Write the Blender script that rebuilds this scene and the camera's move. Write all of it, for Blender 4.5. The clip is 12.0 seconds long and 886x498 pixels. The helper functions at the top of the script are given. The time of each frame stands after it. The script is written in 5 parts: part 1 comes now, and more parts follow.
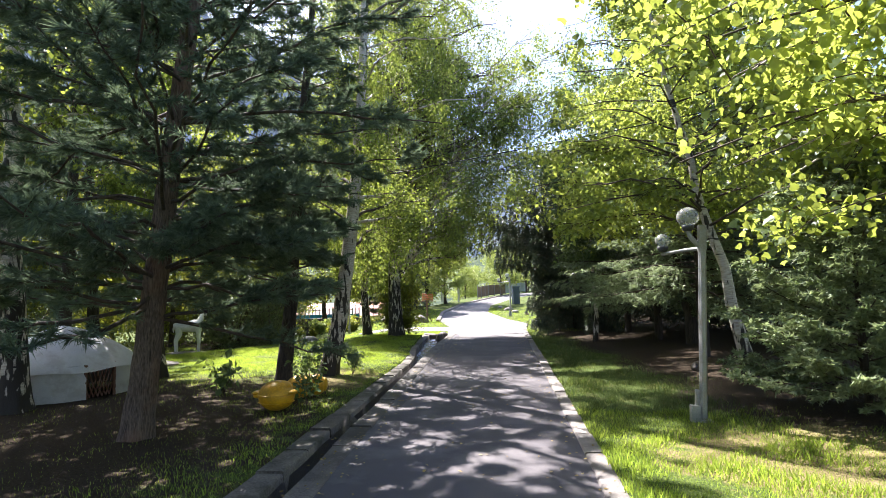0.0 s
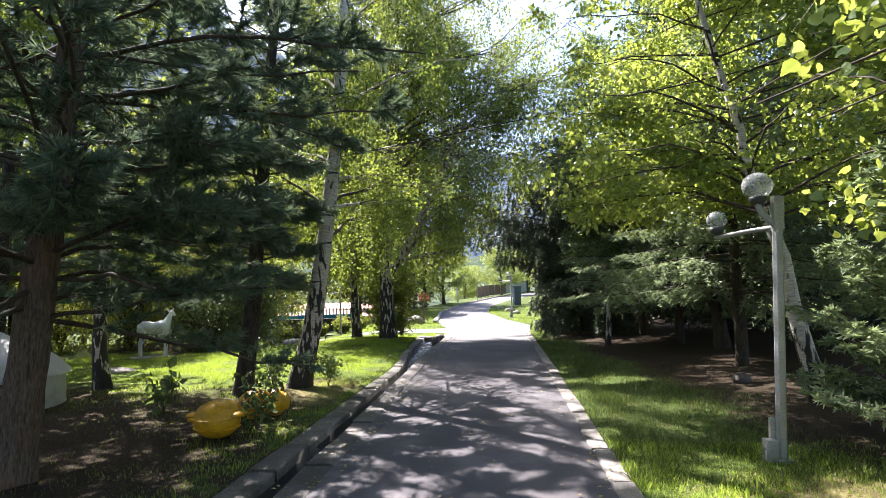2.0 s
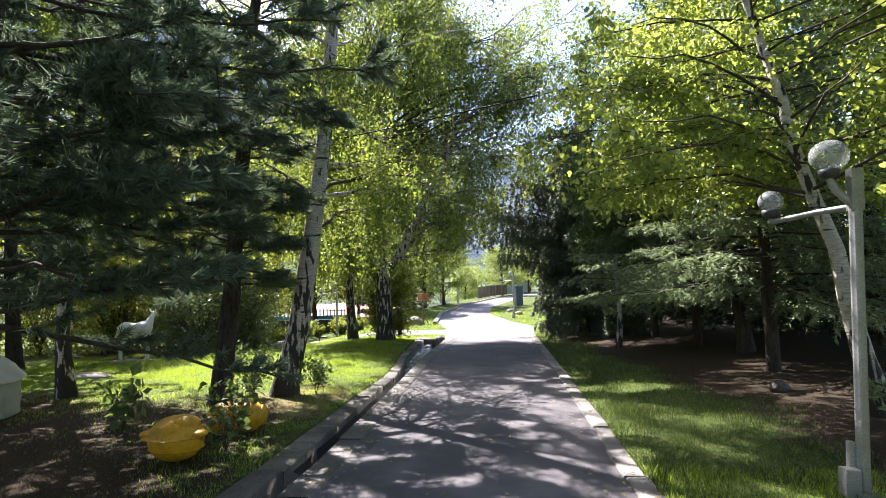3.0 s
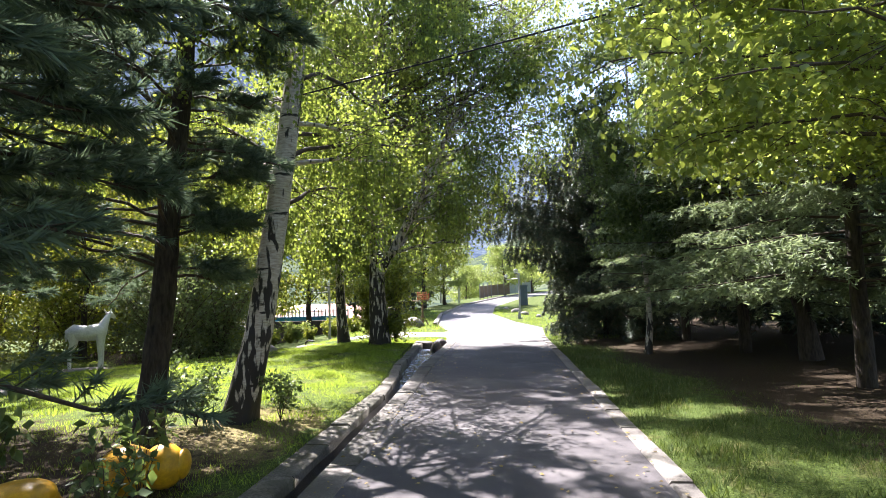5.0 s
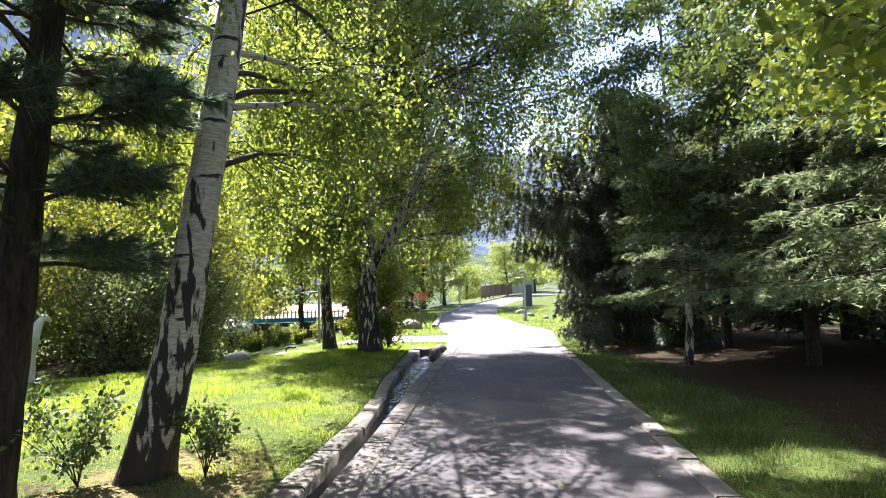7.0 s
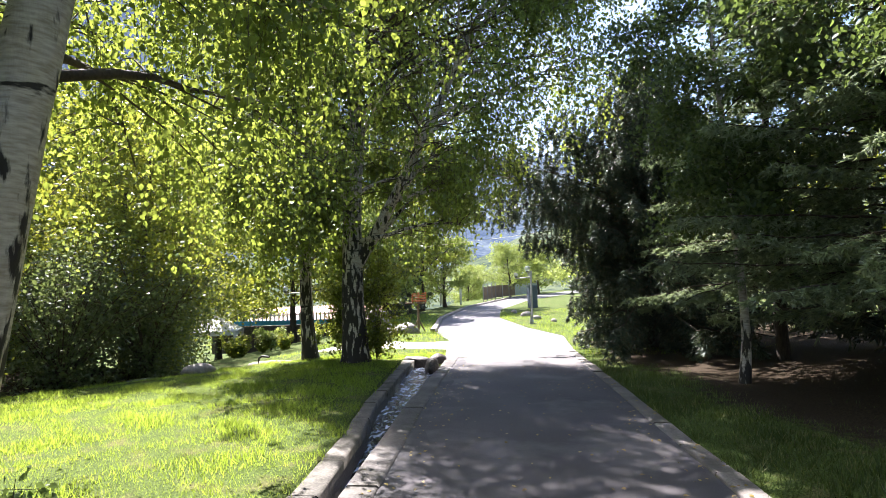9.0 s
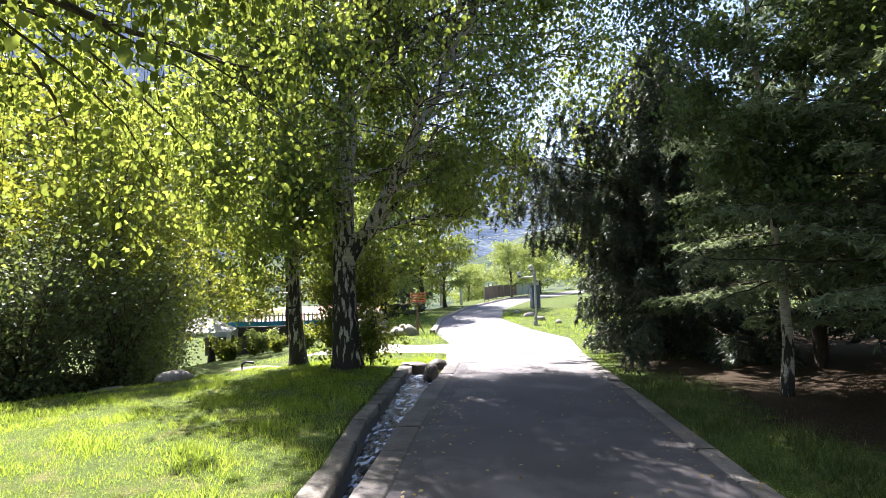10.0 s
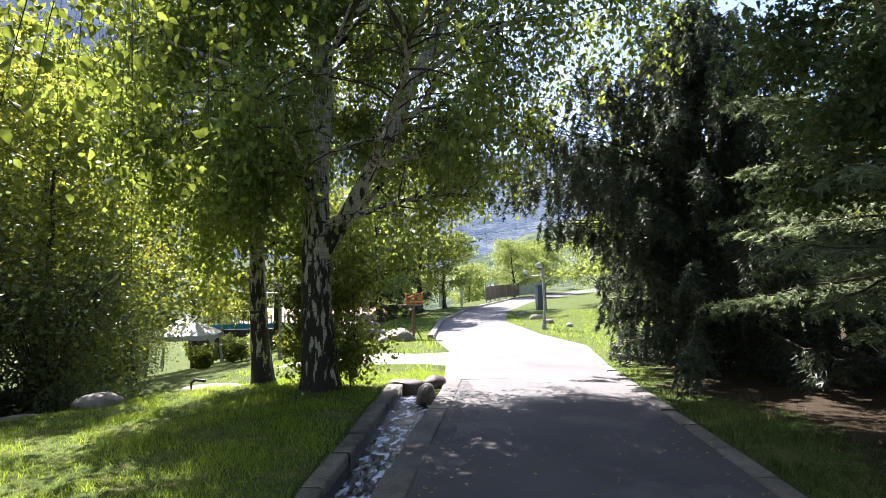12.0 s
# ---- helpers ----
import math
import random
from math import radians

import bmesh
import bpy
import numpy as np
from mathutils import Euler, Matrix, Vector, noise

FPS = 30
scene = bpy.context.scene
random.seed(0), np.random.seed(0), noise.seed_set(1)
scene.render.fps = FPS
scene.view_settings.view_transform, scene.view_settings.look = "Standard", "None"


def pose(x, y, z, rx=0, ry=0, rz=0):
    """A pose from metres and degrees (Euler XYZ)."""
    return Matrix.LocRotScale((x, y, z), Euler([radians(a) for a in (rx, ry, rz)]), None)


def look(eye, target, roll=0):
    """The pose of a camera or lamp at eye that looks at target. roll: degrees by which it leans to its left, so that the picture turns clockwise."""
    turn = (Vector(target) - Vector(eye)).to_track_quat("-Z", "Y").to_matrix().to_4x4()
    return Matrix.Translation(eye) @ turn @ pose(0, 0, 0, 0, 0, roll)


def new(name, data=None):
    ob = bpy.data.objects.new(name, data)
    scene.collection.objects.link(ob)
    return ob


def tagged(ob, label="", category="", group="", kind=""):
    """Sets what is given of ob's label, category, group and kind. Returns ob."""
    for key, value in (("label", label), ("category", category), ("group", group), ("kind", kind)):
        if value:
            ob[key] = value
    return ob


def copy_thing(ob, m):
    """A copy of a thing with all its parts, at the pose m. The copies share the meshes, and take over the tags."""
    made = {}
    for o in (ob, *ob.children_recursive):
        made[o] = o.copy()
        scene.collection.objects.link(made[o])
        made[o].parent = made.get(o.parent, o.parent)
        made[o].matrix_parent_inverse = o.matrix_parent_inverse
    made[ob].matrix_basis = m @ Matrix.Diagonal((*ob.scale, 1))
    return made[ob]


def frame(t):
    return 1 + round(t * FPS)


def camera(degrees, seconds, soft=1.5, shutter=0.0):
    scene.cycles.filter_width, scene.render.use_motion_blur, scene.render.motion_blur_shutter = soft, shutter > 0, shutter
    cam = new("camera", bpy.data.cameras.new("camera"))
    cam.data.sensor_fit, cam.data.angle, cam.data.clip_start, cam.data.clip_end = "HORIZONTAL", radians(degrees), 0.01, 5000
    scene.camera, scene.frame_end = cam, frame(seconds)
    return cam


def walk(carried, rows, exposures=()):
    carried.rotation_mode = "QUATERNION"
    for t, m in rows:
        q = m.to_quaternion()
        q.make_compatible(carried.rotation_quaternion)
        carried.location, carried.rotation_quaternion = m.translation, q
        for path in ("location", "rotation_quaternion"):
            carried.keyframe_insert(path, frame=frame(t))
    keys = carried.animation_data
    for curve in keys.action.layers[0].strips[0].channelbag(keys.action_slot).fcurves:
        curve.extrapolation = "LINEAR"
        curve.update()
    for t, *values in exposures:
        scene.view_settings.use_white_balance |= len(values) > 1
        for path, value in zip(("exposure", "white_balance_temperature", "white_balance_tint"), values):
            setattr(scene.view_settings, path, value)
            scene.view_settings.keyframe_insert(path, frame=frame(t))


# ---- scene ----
cam = camera(78.5, 12.0, soft=0.55)
EXPOSURE = 2.24
METRES, EYE, TILT, LEAN, TURN = 13.333, 1.8, 0.0, 0.0, 6.3
ROWS = [
    (0.0, 0.0, 0.0, 0.0, 0.13, 4.25, 1.76),
    (0.5, 0.0024, 0.0313, -0.0025, 0.14, 4.26, 1.72),
    (1.0, 0.0056, 0.0667, -0.0042, 0.15, 4.28, 1.68),
    (1.5, 0.0085, 0.1052, -0.0057, 0.15, 4.34, 1.63),
    (2.0, 0.0099, 0.1452, -0.0069, 0.11, 4.32, 1.63),
    (2.5, 0.0101, 0.1849, -0.0093, 0.12, 4.4, 1.62),
    (3.0, 0.0089, 0.2241, -0.0115, 0.11, 4.43, 1.64),
    (5.0, 0.0054, 0.39, -0.0176, 0.12, 4.46, 1.73),
    (5.5, 0.0048, 0.4322, -0.0187, 0.13, 4.5, 1.73),
    (6.0, 0.0043, 0.4754, -0.0204, 0.12, 4.51, 1.73),
    (6.5, 0.0045, 0.5185, -0.0208, 0.12, 4.53, 1.71),
    (7.0, 0.0046, 0.5609, -0.0201, 0.1, 4.49, 1.7),
    (9.0, 0.0088, 0.7297, -0.0215, 0.2, 4.63, 1.65),
    (9.5, 0.0089, 0.772, -0.0201, 0.19, 4.62, 1.64),
    (10.0, 0.0085, 0.8154, -0.0215, 0.21, 4.62, 1.63),
    (10.5, 0.0083, 0.8601, -0.023, 0.22, 4.66, 1.67),
    (11.0, 0.0084, 0.9066, -0.0226, 0.2, 4.62, 1.7),
    (11.5, 0.0088, 0.9536, -0.0211, 0.16, 4.59, 1.68),
    (12.0, 0.0103, 0.9988, -0.02, 0.2, 4.62, 1.61),
]
walk(cam, [(t, pose(0, 0, EYE, TILT, LEAN, TURN) @ pose(METRES * x, METRES * y, METRES * z, 90 + pitch, roll, yaw)) for t, x, y, z, yaw, pitch, roll in ROWS], exposures=[(0.0, EXPOSURE + 0.05, 6050, 19), (3.0, EXPOSURE, 6050, 19), (6.0, EXPOSURE + 0.2, 6050, 19), (9.5, EXPOSURE + 0.05, 6050, 19), (12.0, EXPOSURE - 0.1, 6050, 19)])

# ---- world and sun ----
SUN_AZIMUTH, SUN_HEIGHT = -40.0, 52.0        # degrees from the road's direction towards +x, degrees above the horizon
world = bpy.data.worlds.new("world")
scene.world = world
world.use_nodes = True
sky = world.node_tree.nodes.new("ShaderNodeTexSky")
sky.sky_type = 'NISHITA'
sky.sun_disc = False
sky.sun_elevation = radians(SUN_HEIGHT)
sky.sun_rotation = radians(SUN_AZIMUTH)
sky.dust_density = 1.6
backing = world.node_tree.nodes["Background"]
backing.inputs["Strength"].default_value = 0.084
world.node_tree.links.new(sky.outputs[0], backing.inputs["Color"])
sun_data = bpy.data.lights.new("sun", 'SUN')
sun_data.energy, sun_data.angle, sun_data.color = 5.0, radians(0.55), (1.0, 0.942, 0.85)
sun = new("sun", sun_data)
sa, se = radians(SUN_AZIMUTH), radians(SUN_HEIGHT)
sun.matrix_world = look((math.sin(sa) * math.cos(se) * 90, math.cos(sa) * math.cos(se) * 90, math.sin(se) * 90), (0, 0, 0))


# ---- materials ----
def material(name):
    m = bpy.data.materials.new(name)
    m.use_nodes = True
    return m, m.node_tree.nodes, m.node_tree.links, m.node_tree.nodes["Principled BSDF"]


def surface(name, dark, light, scale=3.0, fine=40.0, rough=0.8, bump=0.3, metal=0.0, spec=0.4, stain=None, stain_scale=0.8,
            stain_amount=0.5, spread=0.0, stretch=(1, 1, 1), depth=0.01):
    """A worn matt surface: colour between dark and light by noise at two scales, stains and fine relief."""
    m, n, l, bsdf = material(name)
    geo = n.new("ShaderNodeTexCoord")
    mapping = n.new("ShaderNodeMapping")
    mapping.inputs["Scale"].default_value = stretch
    l.new(geo.outputs["Object"], mapping.inputs["Vector"])
    coarse, grain = n.new("ShaderNodeTexNoise"), n.new("ShaderNodeTexNoise")
    for node, s, d in ((coarse, scale, 5), (grain, fine, 6)):
        node.inputs["Scale"].default_value, node.inputs["Detail"].default_value = s, d
        l.new(mapping.outputs[0], node.inputs["Vector"])
    add = n.new("ShaderNodeMath")
    add.operation = 'MULTIPLY_ADD'
    add.inputs[1].default_value = 0.55
    l.new(grain.outputs["Fac"], add.inputs[0])
    half = n.new("ShaderNodeMath")
    half.operation = 'MULTIPLY'
    half.inputs[1].default_value = 0.45
    l.new(coarse.outputs["Fac"], half.inputs[0])
    l.new(half.outputs[0], add.inputs[2])
    ramp = n.new("ShaderNodeValToRGB")
    ramp.color_ramp.elements[0].position, ramp.color_ramp.elements[1].position = 0.36, 0.64
    ramp.color_ramp.elements[0].color, ramp.color_ramp.elements[1].color = (*dark, 1), (*light, 1)
    l.new(add.outputs[0], ramp.inputs[0])
    colour = ramp.outputs[0]
    if stain:
        blot = n.new("ShaderNodeTexNoise")
        blot.inputs["Scale"].default_value, blot.inputs["Detail"].default_value = stain_scale, 7
        blot.inputs["Roughness"].default_value = 0.65
        l.new(geo.outputs["Object"], blot.inputs["Vector"])
        mask = n.new("ShaderNodeValToRGB")
        mask.color_ramp.elements[0].position, mask.color_ramp.elements[1].position = 0.5, 0.62
        mask.color_ramp.elements[1].color = (stain_amount,) * 3 + (1,)
        l.new(blot.outputs["Fac"], mask.inputs[0])
        mix = n.new("ShaderNodeMixRGB")
        mix.inputs[2].default_value = (*stain, 1)
        l.new(mask.outputs[0], mix.inputs[0])
        l.new(colour, mix.inputs[1])
        colour = mix.outputs[0]
    if spread:
        info, vary = n.new("ShaderNodeObjectInfo"), n.new("ShaderNodeHueSaturation")
        span = n.new("ShaderNodeMapRange")
        span.inputs["To Min"].default_value, span.inputs["To Max"].default_value = 1 - spread, 1 + spread
        l.new(info.outputs["Random"], span.inputs["Value"])
        l.new(span.outputs[0], vary.inputs["Value"])
        l.new(colour, vary.inputs["Color"])
        colour = vary.outputs[0]
    l.new(colour, bsdf.inputs["Base Color"])
    bsdf.inputs["Roughness"].default_value, bsdf.inputs["Metallic"].default_value = rough, metal
    bsdf.inputs["Specular IOR Level"].default_value = spec
    if bump:
        relief = n.new("ShaderNodeBump")
        relief.inputs["Strength"].default_value, relief.inputs["Distance"].default_value = bump, depth
        l.new(add.outputs[0], relief.inputs["Height"])
        l.new(relief.outputs[0], bsdf.inputs["Normal"])
    return m


def leaf(name, dark, light, through_colour, amount=0.5, rough=0.45, spec=0.35, odd=None, odd_share=0.05):
    """Leaves and needles: each takes its own tone, and lets part of the light through."""
    m, n, l, bsdf = material(name)
    geo = n.new("ShaderNodeNewGeometry")
    ramp = n.new("ShaderNodeValToRGB")
    ramp.color_ramp.elements[0].color, ramp.color_ramp.elements[1].color = (*dark, 1), (*light, 1)
    if odd:
        e = ramp.color_ramp.elements.new(1 - odd_share)
        e.color = (*light, 1)
        ramp.color_ramp.elements[-1].color = (*odd, 1)
    l.new(geo.outputs["Random Per Island"], ramp.inputs[0])
    l.new(ramp.outputs[0], bsdf.inputs["Base Color"])
    bsdf.inputs["Roughness"].default_value = rough
    bsdf.inputs["Specular IOR Level"].default_value = spec
    clear, mix = n.new("ShaderNodeBsdfTranslucent"), n.new("ShaderNodeMixShader")
    tone = n.new("ShaderNodeHueSaturation")
    tone.inputs["Color"].default_value = (*through_colour, 1)
    span = n.new("ShaderNodeMapRange")
    span.inputs["To Min"].default_value, span.inputs["To Max"].default_value = 0.6, 1.15
    l.new(geo.outputs["Random Per Island"], span.inputs["Value"])
    l.new(span.outputs[0], tone.inputs["Value"])
    l.new(tone.outputs[0], clear.inputs["Color"])
    mix.inputs[0].default_value = amount
    l.new(bsdf.outputs[0], mix.inputs[1])
    l.new(clear.outputs[0], mix.inputs[2])
    l.new(mix.outputs[0], n["Material Output"].inputs["Surface"])
    return m


def birch_bark(name, low=1.3, foot_black=0.24, black_edge=0.56):
    """White bark with dark scars, rough and black towards the foot."""
    m, n, l, bsdf = material(name)
    geo = n.new("ShaderNodeTexCoord")
    flat = n.new("ShaderNodeMapping")
    flat.inputs["Scale"].default_value = (1.2, 1.2, 5.0)
    tall = n.new("ShaderNodeMapping")
    tall.inputs["Scale"].default_value = (12.0, 12.0, 3.2)
    for k in (flat, tall):
        l.new(geo.outputs["Object"], k.inputs["Vector"])
    scar, fissure, tint = (n.new("ShaderNodeTexNoise") for _ in range(3))
    for node, src, s in ((scar, flat, 2.2), (fissure, tall, 1.0), (tint, flat, 9.0)):
        node.inputs["Scale"].default_value, node.inputs["Detail"].default_value = s, 5
        l.new(src.outputs[0], node.inputs["Vector"])
    split = n.new("ShaderNodeSeparateXYZ")
    l.new(geo.outputs["Object"], split.inputs[0])
    height = n.new("ShaderNodeMapRange")
    height.inputs["From Min"].default_value, height.inputs["From Max"].default_value = 0.0, low
    height.inputs["To Min"].default_value, height.inputs["To Max"].default_value = foot_black, -0.02
    l.new(split.outputs["Z"], height.inputs["Value"])
    sum1 = n.new("ShaderNodeMath")
    sum1.operation = 'ADD'
    l.new(fissure.outputs["Fac"], sum1.inputs[0])
    l.new(height.outputs[0], sum1.inputs[1])
    black = n.new("ShaderNodeValToRGB")
    black.color_ramp.elements[0].position, black.color_ramp.elements[1].position = black_edge, black_edge + 0.06
    l.new(sum1.outputs[0], black.inputs[0])
    mark = n.new("ShaderNodeValToRGB")
    mark.color_ramp.elements[0].position, mark.color_ramp.elements[1].position = 0.6, 0.65
    l.new(scar.outputs["Fac"], mark.inputs[0])
    white = n.new("ShaderNodeValToRGB")
    white.color_ramp.elements[0].position, white.color_ramp.elements[1].position = 0.3, 0.7
    white.color_ramp.elements[0].color, white.color_ramp.elements[1].color = (0.34, 0.28, 0.22, 1), (0.66, 0.60, 0.52, 1)
    l.new(tint.outputs["Fac"], white.inputs[0])
    both = n.new("ShaderNodeMixRGB")
    both.blend_type = 'LIGHTEN'
    both.inputs[0].default_value = 1
    l.new(black.outputs[0], both.inputs[1])
    l.new(mark.outputs[0], both.inputs[2])
    mix = n.new("ShaderNodeMixRGB")
    mix.inputs[2].default_value = (0.028, 0.022, 0.018, 1)
    l.new(both.outputs[0], mix.inputs[0])
    l.new(white.outputs[0], mix.inputs[1])
    l.new(mix.outputs[0], bsdf.inputs["Base Color"])
    bsdf.inputs["Roughness"].default_value = 0.75
    relief = n.new("ShaderNodeBump")
    relief.inputs["Strength"].default_value, relief.inputs["Distance"].default_value = 0.8, 0.03
    l.new(sum1.outputs[0], relief.inputs["Height"])
    l.new(relief.outputs[0], bsdf.inputs["Normal"])
    return m


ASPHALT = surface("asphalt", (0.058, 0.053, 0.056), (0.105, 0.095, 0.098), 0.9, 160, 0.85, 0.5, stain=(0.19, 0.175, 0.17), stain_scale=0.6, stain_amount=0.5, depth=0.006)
ASPHALT_OLD = surface("asphalt_patch", (0.06, 0.057, 0.06), (0.105, 0.098, 0.1), 2.0, 130, 0.9, 0.6, stain=(0.15, 0.14, 0.13), stain_scale=1.6, depth=0.006)
# Lighter copy of ASPHALT, with the sunlight put into its colour.
ASPHALT_SUNLIT = surface("sunlit_asphalt", (0.108, 0.101, 0.1), (0.175, 0.164, 0.161), 0.9, 130, 0.88, 0.5, stain=(0.14, 0.13, 0.125), stain_scale=0.5, stain_amount=0.5, depth=0.006)
CONCRETE = surface("concrete", (0.13, 0.12, 0.11), (0.27, 0.245, 0.22), 3.0, 60, 0.85, 0.5, stain=(0.10, 0.095, 0.08), stain_scale=2.2, spread=0.18)
CONCRETE_WET = surface("concrete_wet", (0.035, 0.032, 0.03), (0.09, 0.08, 0.07), 4.0, 50, 0.45, 0.6, stain=(0.03, 0.035, 0.02), stain_scale=3)
KERB = surface("dirty_kerb", (0.075, 0.068, 0.058), (0.22, 0.20, 0.17), 3.0, 45, 0.9, 0.6, stain=(0.04, 0.042, 0.025), stain_scale=1.8, stain_amount=0.7, spread=0.25)
KERB_PALE = surface("worn_edging", (0.085, 0.078, 0.072), (0.20, 0.185, 0.17), 3.0, 45, 0.9, 0.6, stain=(0.07, 0.065, 0.05), stain_scale=1.8, stain_amount=0.6, spread=0.2)
PALE_PAVING = surface("pale_paving", (0.26, 0.24, 0.22), (0.40, 0.37, 0.34), 1.0, 50, 0.85, 0.35, stain=(0.22, 0.2, 0.18), stain_scale=1.2)
STONE = surface("stone", (0.17, 0.15, 0.13), (0.36, 0.32, 0.28), 2.5, 22, 0.85, 0.7, stain=(0.12, 0.11, 0.09), stain_scale=3.0, spread=0.15, depth=0.02)
STONE_DARK = surface("stone_dark", (0.025, 0.021, 0.02), (0.11, 0.085, 0.072), 3, 25, 0.6, 0.7, spread=0.2, depth=0.02)
PINE_BARK = surface("pine_bark", (0.045, 0.032, 0.025), (0.21, 0.155, 0.12), 6.0, 16, 0.95, 1.0, stretch=(4.5, 4.5, 0.8), stain=(0.25, 0.12, 0.07), stain_scale=1.2, stain_amount=0.35, depth=0.04)
DARK_BARK = surface("dark_bark", (0.02, 0.016, 0.013), (0.075, 0.058, 0.045), 6.0, 18, 0.95, 1.0, stretch=(2, 2, 0.5), depth=0.03)
TWIG = surface("twig_bark", (0.035, 0.026, 0.02), (0.10, 0.075, 0.055), 8, 40, 0.9, 0.4)
BIRCH = birch_bark("birch_bark")
BIRCH_SCARRED = birch_bark("scarred_birch_bark", 2.8, 0.19, 0.56)
BIRCH_OLD = birch_bark("old_birch_bark", 4.4, 0.19, 0.545)
BIRCH_LEAF = leaf("birch_leaf", (0.045, 0.09, 0.032), (0.10, 0.165, 0.055), (0.38, 0.46, 0.065), 0.5, odd=(0.30, 0.26, 0.03), odd_share=0.03)
MAPLE_LEAF = leaf("maple_leaf", (0.06, 0.115, 0.035), (0.14, 0.205, 0.07), (0.50, 0.58, 0.09), 0.54, rough=0.32, spec=0.55, odd=(0.34, 0.26, 0.03), odd_share=0.05)
SHRUB_LEAF = leaf("shrub_leaf", (0.04, 0.085, 0.02), (0.11, 0.17, 0.035), (0.38, 0.40, 0.04), 0.42)
DARK_LEAF = leaf("dark_leaf", (0.055, 0.09, 0.04), (0.13, 0.18, 0.08), (0.2, 0.28, 0.06), 0.38, odd=(0.16, 0.15, 0.02), odd_share=0.03)
HEDGE_LEAF = leaf("hedge_leaf", (0.055, 0.08, 0.04), (0.13, 0.16, 0.085), (0.22, 0.28, 0.08), 0.38)
WILLOW_LEAF = leaf("willow_leaf", (0.12, 0.16, 0.05), (0.22, 0.26, 0.08), (0.4, 0.48, 0.1), 0.45)
PINE_NEEDLE = leaf("pine_needle", (0.07, 0.105, 0.072), (0.17, 0.225, 0.155), (0.16, 0.22, 0.12), 0.38, rough=0.7, spec=0.15)
SPRUCE_NEEDLE = leaf("spruce_needle", (0.034, 0.056, 0.04), (0.10, 0.125, 0.085), (0.07, 0.10, 0.04), 0.22, rough=0.5, odd=(0.17, 0.12, 0.075), odd_share=0.16)
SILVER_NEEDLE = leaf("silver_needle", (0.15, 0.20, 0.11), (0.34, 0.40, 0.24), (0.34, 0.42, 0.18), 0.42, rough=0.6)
BLUE_NEEDLE = leaf("blue_needle", (0.13, 0.17, 0.105), (0.31, 0.37, 0.235), (0.34, 0.42, 0.19), 0.44, rough=0.6)
FALLEN = leaf("fallen_leaf", (0.16, 0.10, 0.03), (0.40, 0.30, 0.08), (0.3, 0.22, 0.05), 0.15)
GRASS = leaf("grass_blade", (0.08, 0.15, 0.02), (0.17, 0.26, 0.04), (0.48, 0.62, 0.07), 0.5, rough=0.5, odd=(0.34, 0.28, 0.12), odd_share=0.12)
# Darker copy of GRASS for the bank: its shade is put into the colour.
GRASS_SHADED = leaf("shaded_grass_blade", (0.03, 0.055, 0.018), (0.08, 0.12, 0.038), (0.2, 0.27, 0.05), 0.38, rough=0.5, odd=(0.34, 0.28, 0.14), odd_share=0.16)
METAL = surface("lamp_metal", (0.24, 0.24, 0.235), (0.38, 0.38, 0.37), 3, 60, 0.42, 0.1, metal=0.35, stain=(0.22, 0.19, 0.15), stain_scale=6, stain_amount=0.5)
METAL_DARK = surface("dark_metal", (0.03, 0.032, 0.035), (0.07, 0.07, 0.075), 5, 60, 0.5, 0.1, metal=0.3)
CABLE = surface("cable_sheath", (0.012, 0.012, 0.012), (0.03, 0.03, 0.03), 5, 60, 0.6, 0)
YELLOW = surface("yellow_paint", (0.55, 0.27, 0.008), (0.72, 0.40, 0.015), 4, 40, 0.4, 0.15, stain=(0.28, 0.16, 0.02), stain_scale=6, stain_amount=0.45)
WHITE_PAINT = surface("white_paint", (0.55, 0.54, 0.50), (0.78, 0.77, 0.74), 3, 30, 0.55, 0.2, stain=(0.4, 0.38, 0.33), stain_scale=3, stain_amount=0.5)
CANVAS = surface("felt_cloth", (0.46, 0.45, 0.43), (0.66, 0.65, 0.62), 2, 90, 0.9, 0.4, stain=(0.36, 0.33, 0.29), stain_scale=2.0, stain_amount=0.6)
LATTICE = surface("lattice_wood", (0.10, 0.05, 0.03), (0.2, 0.1, 0.06), 6, 40, 0.7, 0.3)
BLUE = surface("blue_paint", (0.03, 0.22, 0.42), (0.06, 0.36, 0.60), 3, 40, 0.5, 0.1)
RUST = surface("orange_wood", (0.32, 0.10, 0.04), (0.5, 0.17, 0.06), 5, 40, 0.7, 0.3)
ROOF_RED = surface("roof_sheet", (0.22, 0.07, 0.05), (0.34, 0.12, 0.08), 3, 40, 0.6, 0.2)
PLASTER = surface("plaster", (0.5, 0.46, 0.4), (0.66, 0.62, 0.55), 2, 30, 0.85, 0.2)
DARK_GLASS = surface("dark_glass", (0.02, 0.025, 0.03), (0.05, 0.055, 0.06), 2, 10, 0.1, 0)
SAGE = surface("sage_paint", (0.22, 0.26, 0.22), (0.32, 0.36, 0.31), 4, 40, 0.6, 0.1)
SLATE = surface("slate_paint", (0.05, 0.07, 0.10), (0.09, 0.115, 0.15), 4, 40, 0.5, 0.1)
PALE_CABLE = surface("pale_cable", (0.5, 0.47, 0.3), (0.62, 0.58, 0.4), 4, 40, 0.6, 0)
TIMBER = surface("timber", (0.10, 0.065, 0.04), (0.22, 0.15, 0.09), 4, 30, 0.8, 0.4, stretch=(1, 1, 0.2))


